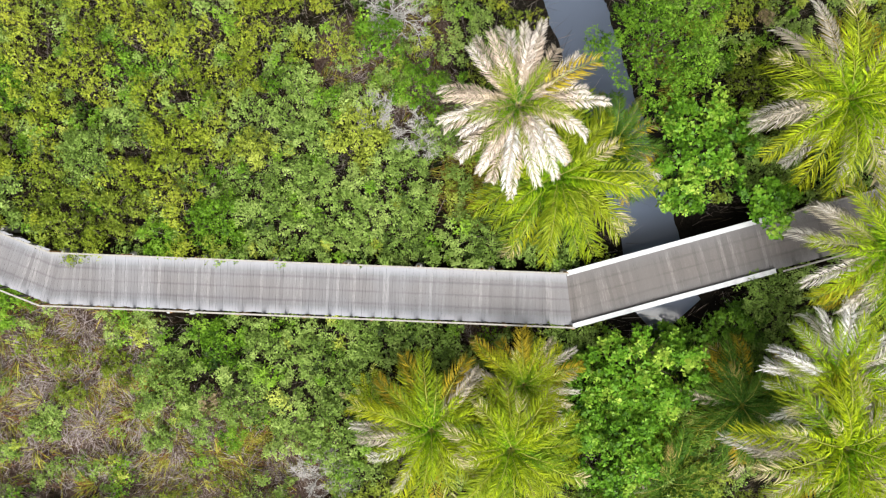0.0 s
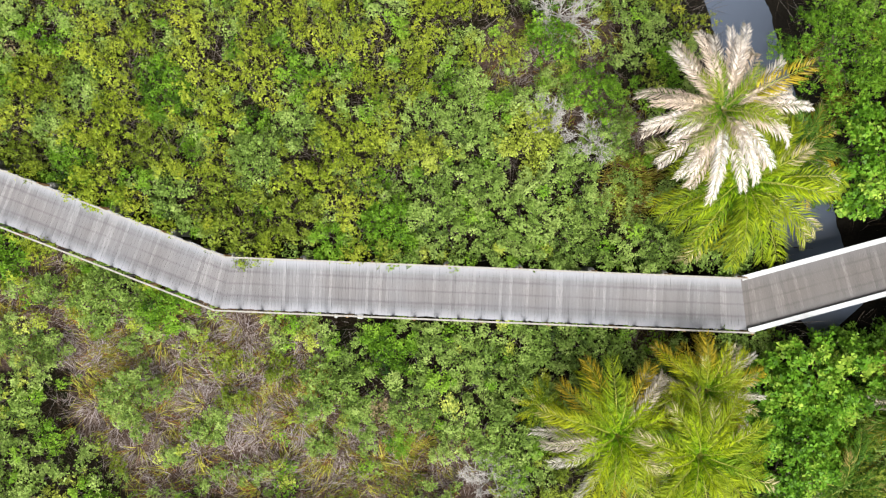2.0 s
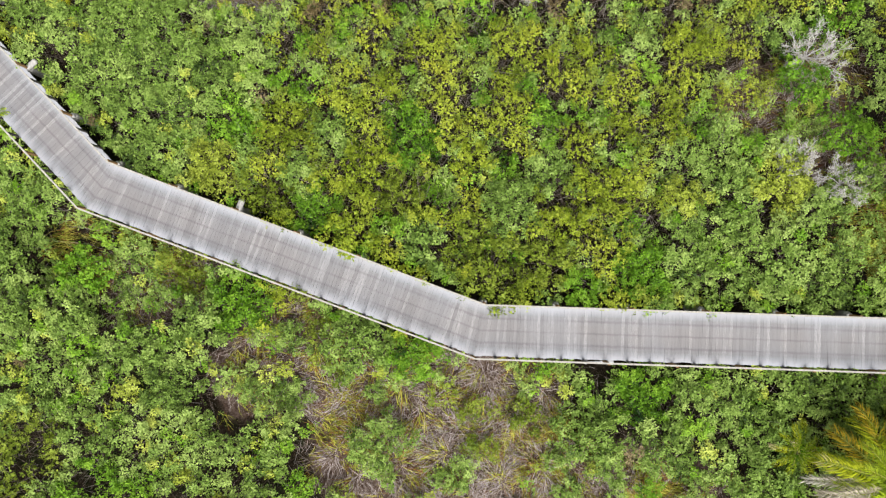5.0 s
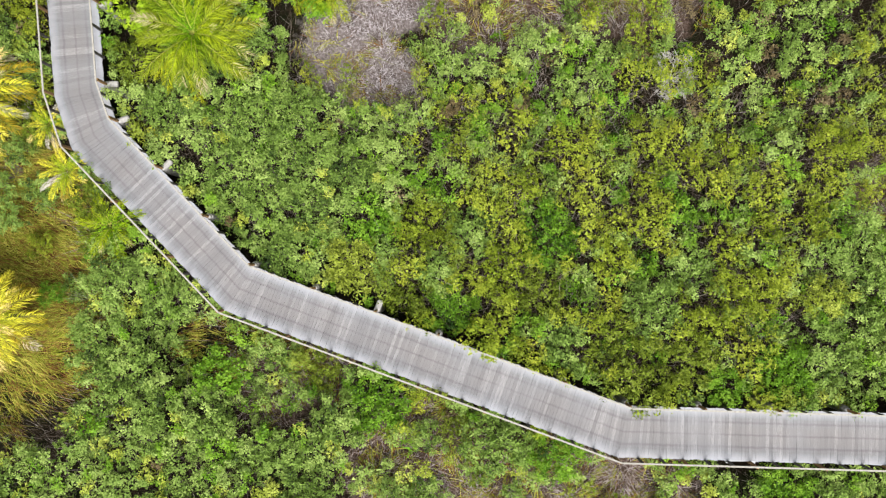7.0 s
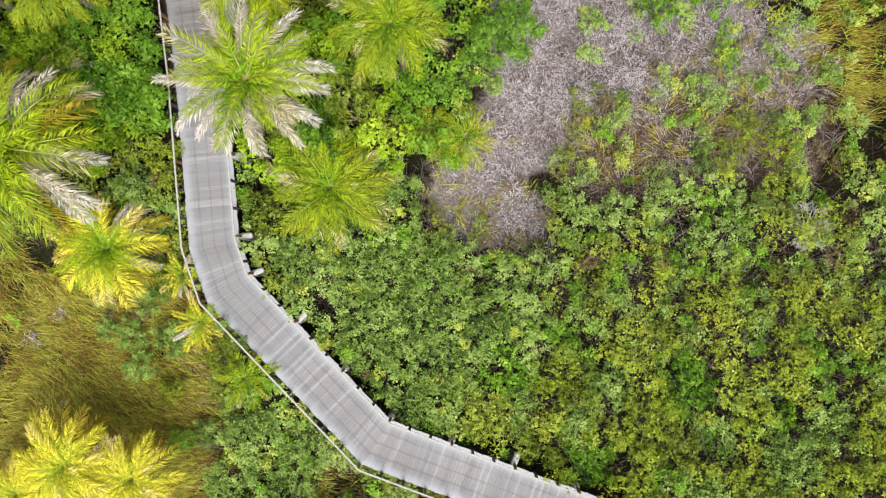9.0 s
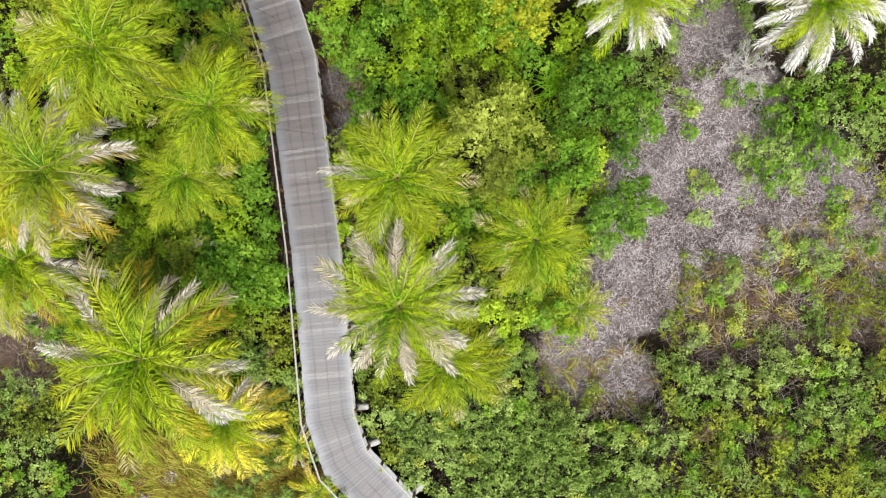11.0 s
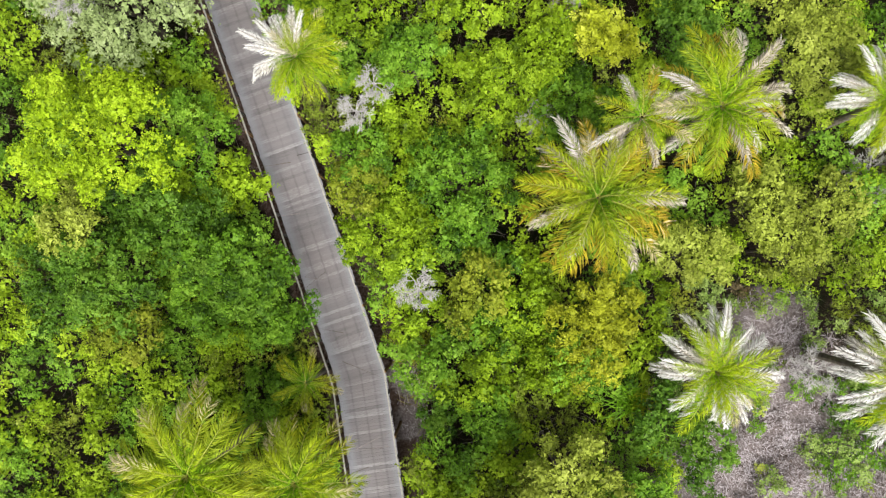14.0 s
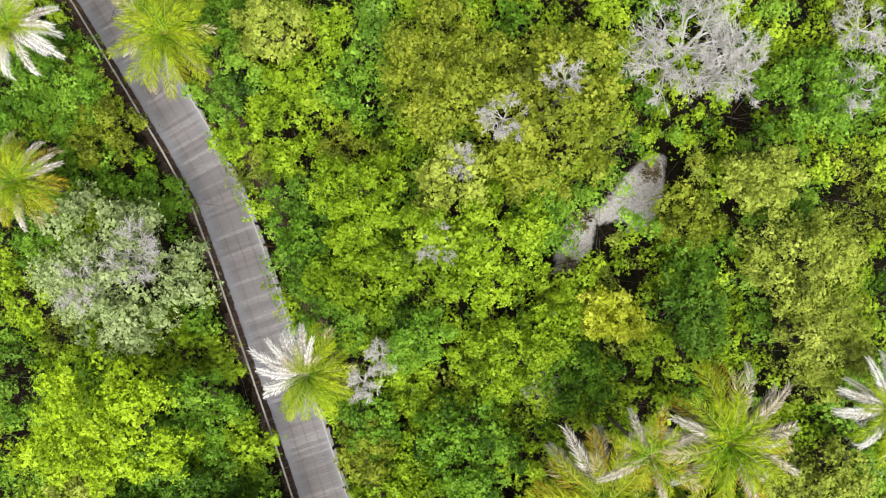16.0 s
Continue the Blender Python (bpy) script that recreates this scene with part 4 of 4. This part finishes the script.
def plant(name, x, y, z, r, style, tint, seed, label, category, group):
    rng = random.Random(seed)
    size = min(SIZES, key=lambda q: abs(q - r))
    me, top = crown_mesh(style, tint, size, rng.randrange(3))
    s = r / size
    gz = ground_z(x, y) - 0.03
    p = thing(name, Matrix.Translation((x, y, gz)), label, category, group)
    tall = z - gz
    flat = min(1.25, max(0.6, s))
    if top * flat > tall * 0.95:
        flat = tall * 0.95 / top
    child("crown", me, p, Matrix.LocRotScale((0, 0, tall - top * flat), Euler((0, 0, rng.uniform(0, 6.28))), (s, s, flat)))
    child("trunk" if name == "tree" else "stem", (BOUGHS if name == "tree" else STEMS)[seed % 4], p, Matrix.LocRotScale((0, 0, 0), Euler((0, 0, rng.uniform(0, 6.28))), (r * 0.9, r * 0.9, tall * 0.93)))
    return p


TREES = [(x, y, 0.75 * r) for x, y, z, r in PALMS_GOLD + PALMS_LIME + PALMS_SMALL + PALMS_YELLOW + ROSETTES] + [(x, y, 0.8 * r) for x, y, z, r in PALMS_GREEN if z < 3] + [(-12.2, -3.0, 1.2)]
for places, style, tint, label in (
        (TREES_LIME, "tree", "lime", "tree with a rounded lime green crown"),
        (TREES_FRESH, "tree", "fresh", "tree with a dense rounded bright lime crown"),
        (TREES_MUSTARD, "tree", "mustard", "tree with a mustard yellow crown"),
        (TREES_PALE, "tree", "pale", "tree with a pale yellow-green crown"),
        (TREES_GREY, "tree", "grey", "tree with a grey-green crown and bare twigs"),
        (TREES_GREEN, "tree", "green", "tree with a mid green dense crown"),
        (TREES_DARK, "tree", "dark", "low tree with dark green leaves"),
        (TREES_OLIVE, "tree", "olive", "tree with an olive bronze crown"),
        (TREES_YELLOW, "tree", "gold", "small tree with bright golden yellow leaves"),
        (TREES_BROAD, "broad", "broad", "broad-leaved tree with glossy bright green leaves"),
        (TREES_FEATHER, "feather", "green", "tall fine-leaved mid green tree")):
    for x, y, z, r in places:
        seed += 1
        TREES.append((x, y, r))
        plant("tree", x, y, z, r, style, tint, seed, label, "tree", "trees")

for x, y, z, r in WITHERED:
    seed += 1
    plant("shrub", x, y, z, r, "small", "brown", seed, "withered red-brown shrub beside bare sand", "shrub", "brown shrubs")


def branch_out(v, f, p, way, length, radius, depth, rng):
    """A bare limb that forks."""
    mid = p + way * length * 0.5 + Vector((rng.uniform(-1, 1), rng.uniform(-1, 1), rng.uniform(-1, 1))) * length * 0.12
    end = p + way * length
    tube(v, f, [p, mid, end], [radius, radius * 0.8, radius * 0.55], 4 if depth < 3 else 3)
    if depth == 1:
        for _ in range(12):
            a = rng.choice((p.lerp(mid, 0.7), mid, mid.lerp(end, 0.5), end))
            w = (way + Vector((rng.gauss(0, 0.8), rng.gauss(0, 0.8), rng.gauss(0.1, 0.5)))).normalized() * length * rng.uniform(0.5, 1.1)
            side = Vector((-w.y, w.x, 0)).normalized() * 0.0065
            i = len(v)
            bend = a + w * 0.55 + Vector((rng.gauss(0, 0.05), rng.gauss(0, 0.05), 0))
            v += [tuple(a - side), tuple(a + side), tuple(bend + side), tuple(bend - side), tuple(a + w)]
            f += [(i, i + 1, i + 2, i + 3), (i + 3, i + 2, i + 4)]
    elif depth:
        for _ in range(3):
            w = (way + Vector((rng.gauss(0, 0.6), rng.gauss(0, 0.6), rng.gauss(0.1, 0.35)))).normalized()
            branch_out(v, f, rng.choice((mid, end)), w, length * rng.uniform(0.55, 0.8), max(0.008, radius * 0.55), depth - 1, rng)


def bare_plant(name, x, y, z, r, seed, depth, label, category):
    rng = random.Random(seed)
    gz = ground_z(x, y)
    p = thing(name, Matrix.Translation((x, y, gz)), label, category, "bare plants")
    tall = z - gz
    v, f = [], []
    fork = Vector((0, 0, max(0.2, tall - 0.75 * r)))
    thick = 0.05 + 0.02 * r + (0.08 if name == "dead_tree" else 0)
    tube(v, f, [Vector((0, 0, -0.1)), Vector((0.05, 0.03, fork.z / 2)), fork], [thick * 1.3, thick * 1.1, thick], 6)
    child("stem", mesh_from("stem", v, f, DEADWOOD), p)
    n = 9
    v, f = [], []
    for k in range(n):
        a = 6.283 * k / n + rng.uniform(-0.3, 0.3)
        way = Vector((math.cos(a), math.sin(a), rng.uniform(0.2, 0.9))).normalized()
        branch_out(v, f, fork, way, r * rng.uniform(0.4, 0.52), thick * (0.42 if name == "dead_tree" else 0.4), depth, rng)
    child("branchwork", mesh_from("branchwork", v, f, DEADWOOD), p)


for j, (x, y, z, r) in enumerate(DEAD_BUSHES):
    bare_plant("dead_bush", x, y, z, r, 300 + j, 3, "leafless bleached grey bush of fine twigs", "bush")
for j, (x, y, z, r) in enumerate(DEAD_TREES):
    bare_plant("dead_tree", x, y, z, r, 350 + j, 4, "leafless silver-grey tree with forking limbs", "tree")

# ---- shrubs beside the boardwalk, and the thicket that fills the rest ----
rng = random.Random(77)
TAKEN = {}
LABELS = {"fern": "bright yellow-green feathery shrub by the boardwalk", "light": "dense light green small-leaved shrub by the boardwalk", "yellow": "feathery yellow-green shrub by the boardwalk",
          "green": "mid green leafy shrub by the boardwalk", "dark": "dark green shrub in the undergrowth", "lime": "bright lime green leafy shrub",
          "olive": "feathery olive green shrub by the boardwalk", "pale": "pale green small-leaved shrub by the boardwalk", "brown": "half withered brown shrub by the boardwalk"}


def near_shrub(x, y, share, more=0.0):
    i, j = int(x // 2.5), int(y // 2.5)
    return any(math.hypot(x - u, y - w) < share * q + more for a in range(i - 1, i + 2) for b in range(j - 1, j + 2) for u, w, q in TAKEN.get((a, b), ()))


def lush(x, y):
    """Above 0 where the tall wood stands, below where the low scrub does."""
    return max(min(y - 18, -30 - x), y - 34) + 2.5 * noise.noise((x * 0.25, y * 0.25, 5.0))


def kind_at(x, y, pick):
    """What grows at a place: style of leaf and tint."""
    tone = noise.noise((x * 0.3, y * 0.3, 8.0)) + 0.5 * noise.noise((x * 0.8, y * 0.8, 2.0))
    north = lush(x, y)
    if north > 0:
        if tone > 0.36:
            return "feather", "olive" if pick < 0.2 else "yellow"
        if tone > -0.08:
            return "tree", "lime"
        return ("tree", "green") if tone > -0.4 or pick < 0.4 else ("tree", "dark")
    if noise.noise((x * 0.9, y * 0.9, 17.0)) > (0.42 if x > -33 and y > 13 else 0.6) and pick > 0.3:
        return "small", "brown"
    wx, wy = x + 1.3 * noise.noise((x * 0.6, y * 0.6, 40.0)), y + 1.3 * noise.noise((x * 0.6, y * 0.6, 44.0))
    fine, feathery = nearest(SMALL_LEAF, wx, wy), nearest(FEATHERY, wx, wy)
    if min(fine, feathery) < 1.2:
        if feathery < fine:
            plume = noise.noise((x * 0.65, y * 0.65, 13.0)) + 0.2 * (pick - 0.5)
            if plume < -0.12:
                return "small", "green" if plume < -0.25 else "light"
            return "feather", "yellow" if plume < 0.0 else "fern" if pick < 0.85 else "olive"
        return "small", "green" if tone < -0.5 or pick > 0.88 else "pale" if pick < 0.1 else "light"
    if tone > 0.1:
        return "feather", "yellow" if y < 6 or pick < 0.75 else "olive"
    if tone > -0.28:
        return "small", "light"
    return ("small", "green") if pick < 0.8 else ("small", "pale")


def canopy_z(x, y):
    north = min(1.0, max(0.0, (lush(x, y) + 2) / 5))
    low = 1.0 - north
    crest = low * max(0.0, min(1.0, 1.5 - nearest(FEATHERY, x, y))) * (0.5 + 1.5 * noise.noise((x * 0.65, y * 0.65, 13.0)))
    return ground_z(x, y) + 2.35 + 2.0 * north + crest + (0.55 + 0.4 * north) * noise.noise((x * 0.45, y * 0.45, 4.0)) + 0.4 * low * noise.noise((x * 1.2, y * 1.2, 9.0))


def dryness(x, y):
    return max(0.72 * patch(DRY_SCRUB, x, y), patch(HEATH, x, y), min(1, 1.5 * patch(GOLD_GRASS, x, y))), patch(SAND, x, y)


def scatter():
    made = 0
    for _ in range(9000):
        x0, x1, y0, y1 = AREAS[rng.choice((0, 0, 1, 2, 2))]
        x, y = rng.uniform(x0, x1), rng.uniform(y0, y1)
        r = rng.choice((1.0, 1.2, 1.4, 1.5, 1.7))
        away = from_line(LINE, x, y)
        if made >= 290 or away > 7.5 or away < HALF + (0.74 if lush(x, y) > 0 else 0.62) * r or from_line(CREEK, x, y) < 2.4 + 0.6 * r or away < 4 and any(math.hypot(x - u, y - w) < 0.3 + 0.7 * r for u, w in BEAM_ENDS):
            continue
        dry, sand = dryness(x, y)
        if sand > 0.35 or dry > 0.5 and rng.random() < 0.85:
            continue
        if dry > 0.5:
            r *= 0.55
        if any(math.hypot(x - u, y - w) < 0.8 * q for u, w, q in TREES) or near_shrub(x, y, 0.75, 0.75 * r):
            continue
        TAKEN.setdefault((int(x // 2.5), int(y // 2.5)), []).append((x, y, r))
        style, tint = kind_at(x, y, 0.92 * rng.random())
        top = canopy_z(x, y) + 0.3 + rng.uniform(-0.2, 0.3) - (1.3 if dry > 0.5 else 0)
        made += 1
        plant("shrub", x, y, top, r, style, tint, 2000 + made, LABELS[tint], "shrub", tint + " shrubs")


scatter()


def bare(x, y):
    """Nearly 1 where few shrubs stand in the dry scrub."""
    inside = max(min(y - 16, -25.5 - x), -40 - x, min(-4 - y, -8.5 - x, x + 27))
    return (0.5 if y < 0 else 1.0) * min(1.0, max(0.0, 0.5 + inside / 4 + 1.6 * noise.noise((x * 0.35, y * 0.35, 33.0))))


def thicket():
    """The joined rest of the shrubs, too many to count: clumps of leaves over a rolling canopy."""
    clumps = {}
    step = 0.46
    for x0, x1, y0, y1 in AREAS:
        for iy in range(int((y1 - y0) / step)):
            for ix in range(int((x1 - x0) / step)):
                x, y = x0 + (ix + rng.uniform(0, 1)) * step, y0 + (iy + rng.uniform(0, 1)) * step
                key = (int(x // step), int(y // step))
                if key in SEEN or near_shrub(x, y, 0.8):
                    continue
                away = from_line(LINE, x, y)
                if away < HALF + 0.12 or from_line(CREEK, x, y) < 2.9 + 2.2 * noise.noise((x * 0.5, y * 0.5, 51.0)) or away < 2.4 and any(math.hypot(x - u, y - w) < 0.42 for u, w in BEAM_ENDS):
                    continue
                dry, sand = dryness(x, y)
                dense = noise.noise((x * 0.55, y * 0.55, 21.0))
                if sand > 0.15 or dry * (0.55 + 0.45 * bare(x, y)) + 0.9 * noise.noise((x * 0.75, y * 0.75, 14.0)) > 0.4 or dense < (-0.36 if x > -33 and 12 < y < 33 else -0.6) or any(math.hypot(x - u, y - w) < 0.6 * q for u, w, q in TREES):
                    continue
                SEEN.add(key)
                style, tint = kind_at(x, y, rng.random())
                z = canopy_z(x, y) + rng.uniform(-0.45, 0.55 if style == "feather" else 0.25) - (1.1 if dry > 0.4 else 0) - 1.2 * max(0.0, min(1.0, 1.7 - nearest(SAND, x, y)))
                if style == "tree":
                    if rng.random() < 0.3 or away < HALF + 0.4:
                        continue
                    z += rng.uniform(-0.7, 0.3)
                    size = rng.uniform(0.26, 0.5)
                else:
                    if x > -33 and 12 < y < 33:
                        z -= rng.uniform(0.0, 0.7)
                    size = rng.uniform(0.3, 0.56) if style == "feather" else rng.uniform(0.24, 0.46)
                clumps.setdefault((style, tint), []).append((x, y, z, size, rng.gauss(0, 0.11) + 0.5 * noise.noise((x * 0.45, y * 0.45, 30.0)) + 0.32 * noise.noise((x * 1.1, y * 1.1, 36.0))))
    quads, tones, slots, mats = [], [], [], []
    g = np.random.default_rng(9)
    for (style, tint), rows in clumps.items():
        rows = np.array(rows)
        long, wide, dens, tall, cover, tilt, per = STYLES[style]
        total = int(len(rows) * step * step * (1.7 if style == "tree" else 1.25) * cover / (0.5 * long * wide))
        quad, pick, own = leaves_on(rows[:, :3], rows[:, 3], total, style, g)
        more, which = inner_leaves(rows[:, :3], rows[:, 3] * (1.25 if style == "tree" else 0.9), 34 if style == "tree" else 14, g, 0.68 if style == "tree" else 0.5)
        quad, pick = np.concatenate((quad, more)), np.concatenate((pick, which))
        total = len(pick)
        quads.append(quad)
        tone = rows[pick, 4] + 0.15
        tone[:len(own)] += own
        tones.append(np.repeat(tone, 3))
        slots.append(np.full(total, len(mats)))
        mats.append(LEAF[tint])
    me = leaf_mesh("thicket", np.concatenate(quads), None, 3)
    for m in mats:
        me.materials.append(m)
    me.polygons.foreach_set("material_index", np.concatenate(slots).astype(np.int32))
    me.attributes.new("tone", "FLOAT", "POINT").data.foreach_set("value", np.concatenate(tones).astype(np.float32))
    tagged(new("thicket", me), "dense mat of mixed green and yellow-green shrubs", "shrubs", kind="stuff")


SEEN = set()
thicket()


def far_thicket():
    """Coarser growth that carries the vegetation on beyond the thicket."""
    g = np.random.default_rng(31)
    step = 1.0
    rows = []
    for iy in range(-34, 88):
        for ix in range(-84, 48):
            x, y = ix + rng.uniform(0, 1), iy + rng.uniform(0, 1)
            if any(x0 < x < x1 and y0 < y < y1 for x0, x1, y0, y1 in AREAS) or from_line(LINE, x, y) < 2.0 or from_line(CREEK, x, y) < 1.8:
                continue
            edge = max(0, -60 - x, x - 22, -12 - y, y - 60) / 26
            if rng.random() < 1.2 * edge - 0.2 or noise.noise((x * 0.4, y * 0.4, 11.0)) < -0.42:
                continue
            rows.append((x, y, canopy_z(x, y) + rng.uniform(-0.6, 0.5), rng.uniform(0.5, 0.8)))
    rows = np.array(rows)
    total = len(rows) * 30
    tri = leaves_on(rows[:, :3], rows[:, 3], total, "small", g)[0]
    total = len(tri)
    mid = tri.mean(axis=1, keepdims=True)
    me = leaf_mesh("far_thicket", mid + (tri - mid) * 4.6, None, 3)
    for tint in ("green", "light", "yellow"):
        me.materials.append(LEAF[tint])
    me.polygons.foreach_set("material_index", g.integers(0, 3, total).astype(np.int32))
    tagged(new("far_thicket", me), "mixed green scrub beyond the boardwalk", "shrubs", kind="stuff")


far_thicket()


def brushwood():
    """Bare twigs standing under the leaves, seen through the gaps of the thicket."""
    g = np.random.default_rng(71)
    v = []
    for x0, x1, y0, y1 in AREAS:
        for _ in range(int((x1 - x0) * (y1 - y0) * (4.2 if y0 < 5 else 2.6))):
            x, y = rng.uniform(x0, x1), rng.uniform(y0, y1)
            if from_line(LINE, x, y) < HALF + 0.2 or from_line(CREEK, x, y) < 1.9 or nearest(SAND, x, y) < 1.5 or nearest(GOLD_GRASS, x, y) < 1.1 or patch(DRY_SCRUB + HEATH, x, y) > 0.4 or lush(x, y) > 0 and rng.random() < 0.7:
                continue
            tall = canopy_z(x, y) - ground_z(x, y)
            foot = np.array((x, y, ground_z(x, y) + 0.1 * tall))
            for _ in range(9):
                way = g.normal(size=3) * (0.36, 0.36, 0.14) + (0, 0, 0.62)
                end = foot + way * tall * g.uniform(0.8, 1.3)
                mid = foot + (end - foot) * g.uniform(0.2, 0.65)
                if from_line(LINE, end[0], end[1]) < HALF + 0.25:
                    continue
                side = np.array((-way[1], way[0], 0)) / (math.hypot(way[0], way[1]) + 1e-6) * g.uniform(0.007, 0.013)
                v += [mid - side, mid + side, end + g.normal(size=3) * 0.12]
    tagged(new("brushwood", leaf_mesh("brushwood", v, BRUSH, 3)), "bare twigs under the shrubs, darkened with painted shade", "brushwood", kind="stuff")


brushwood()

# ---- dry scrub and golden grass ----


def tufts(name, places, per_metre, blades, long, wide, flow, mat, label, seed, mounds=False):
    """Tufts of blades in patches with frayed rims: they lean with the wind (flow), or away from the middle of mounds."""
    g = random.Random(seed)
    v = []
    for px, py, r in places:
        for _ in range(int(per_metre * r * r * 4.2)):
            a, q = g.uniform(0, 6.283), math.sqrt(g.random()) * r * 1.3
            x, y = px + q * math.cos(a), py + q * math.sin(a)
            if patch(places, x, y) + 0.9 * noise.noise((x * 0.6, y * 0.6, seed)) < 0.42 or from_line(LINE, x, y) < HALF + 0.25 or from_line(CREEK, x, y) < 1.8:
                continue
            if flow > 0.8 and noise.noise((x * 1.5, y * 1.5, 61.0)) < -0.38:
                continue
            o = Vector((x, y, ground_z(x, y) - 0.02))
            main = -0.2 + 0.8 * noise.noise((x * 0.16, y * 0.16, 0.5)) + 0.6 * noise.noise((x * 0.6, y * 0.6, 6.5)) + g.uniform(-0.2, 0.2)
            if mounds:
                i, j = round(x / 1.9), round(y / 1.9)
                mx, my = x - 1.9 * (i + 0.4 * math.sin(i * 5.1 + j * 3.7)), y - 1.9 * (j + 0.4 * math.sin(i * 2.3 + j * 7.9))
                main = math.atan2(my, mx) + g.gauss(0, 0.35)
                o.z += 0.75 * max(0.0, 1 - math.hypot(mx, my) / 1.1)
            hold = g.uniform(0.5, 1.25) * long
            for _ in range(blades):
                b = main + g.gauss(0, 0.3) if g.random() < flow else g.uniform(0, 6.283)
                k = hold * g.uniform(0.55, 1.15)
                e = Vector((math.cos(b), math.sin(b), g.uniform(0.15, 0.9))).normalized() * k
                w = Vector((-math.sin(b), math.cos(b), 0)) * wide * g.uniform(0.6, 1.3)
                p = o + Vector((g.gauss(0, 0.12), g.gauss(0, 0.12), g.uniform(0, 0.25)))
                mid = p + e * 0.6 + Vector((g.uniform(-0.08, 0.08), g.uniform(-0.08, 0.08), 0.04)) * k
                tip = p + e + Vector((e.x, e.y, -abs(e.z))) * 0.35
                v += [p - w, p + w, mid + w, mid - w, mid - w, mid + w, tip + w * 0.25, tip - w * 0.25]
    tagged(new(name, leaf_mesh(name, v, mat)), label, "grass", kind="stuff")


tufts("dry_scrub", DRY_SCRUB, 5.0, 13, 0.7, 0.0085, 0.65, TWIG_BROWN, "mounds of dry grey-brown twigs and dead grass", 41, True)
tufts("heath_scrub", HEATH, 7.5, 15, 0.36, 0.009, 0.2, TWIG, "low tangle of bleached lilac-grey heath twigs", 45, True)
tufts("scrub_grass", DRY_SCRUB + HEATH[-6:], 1.6, 11, 0.75, 0.012, 0.75, GRASS_GOLD, "sparse olive grass tufts in the dry scrub", 43, True)
tufts("golden_grass", GOLD_GRASS, 8, 15, 0.95, 0.011, 0.95, GRASS_GOLD, "long golden olive marsh grass in tufts", 42)


def drain_pipe(x, y, z, ang):
    """A short white pipe with two end fittings hung under the walk's edge."""
    p = thing("drain_pipe", turned(ang, x, y, z), "short white plastic pipe with end fittings under the boardwalk", "pipe")
    for name, a, b, r in (("pipe", -0.5, 0.5, 0.03), ("end_cap", -0.6, -0.46, 0.09), ("end_fitting", 0.46, 0.72, 0.13)):
        v, f = [], []
        tube(v, f, [Vector((a, 0, 0)), Vector((a + 0.02, 0, 0)), Vector((b - 0.02, 0, 0)), Vector((b, 0, 0))], [r * 0.8, r, r, r * 0.8], 10)
        f.append(tuple(range(9, -1, -1)))
        child(name, mesh_from(name, v, f, CAPWOOD), p)
    v, f = [], []
    box(v, f, (-0.02, -0.02, -2.0), (0.02, 0.02, 0.0))
    child("stake", mesh_from("stake", v, f, DARKWOOD), p)


drain_pipe(-12.2, -2.62, -0.42, 0.0)
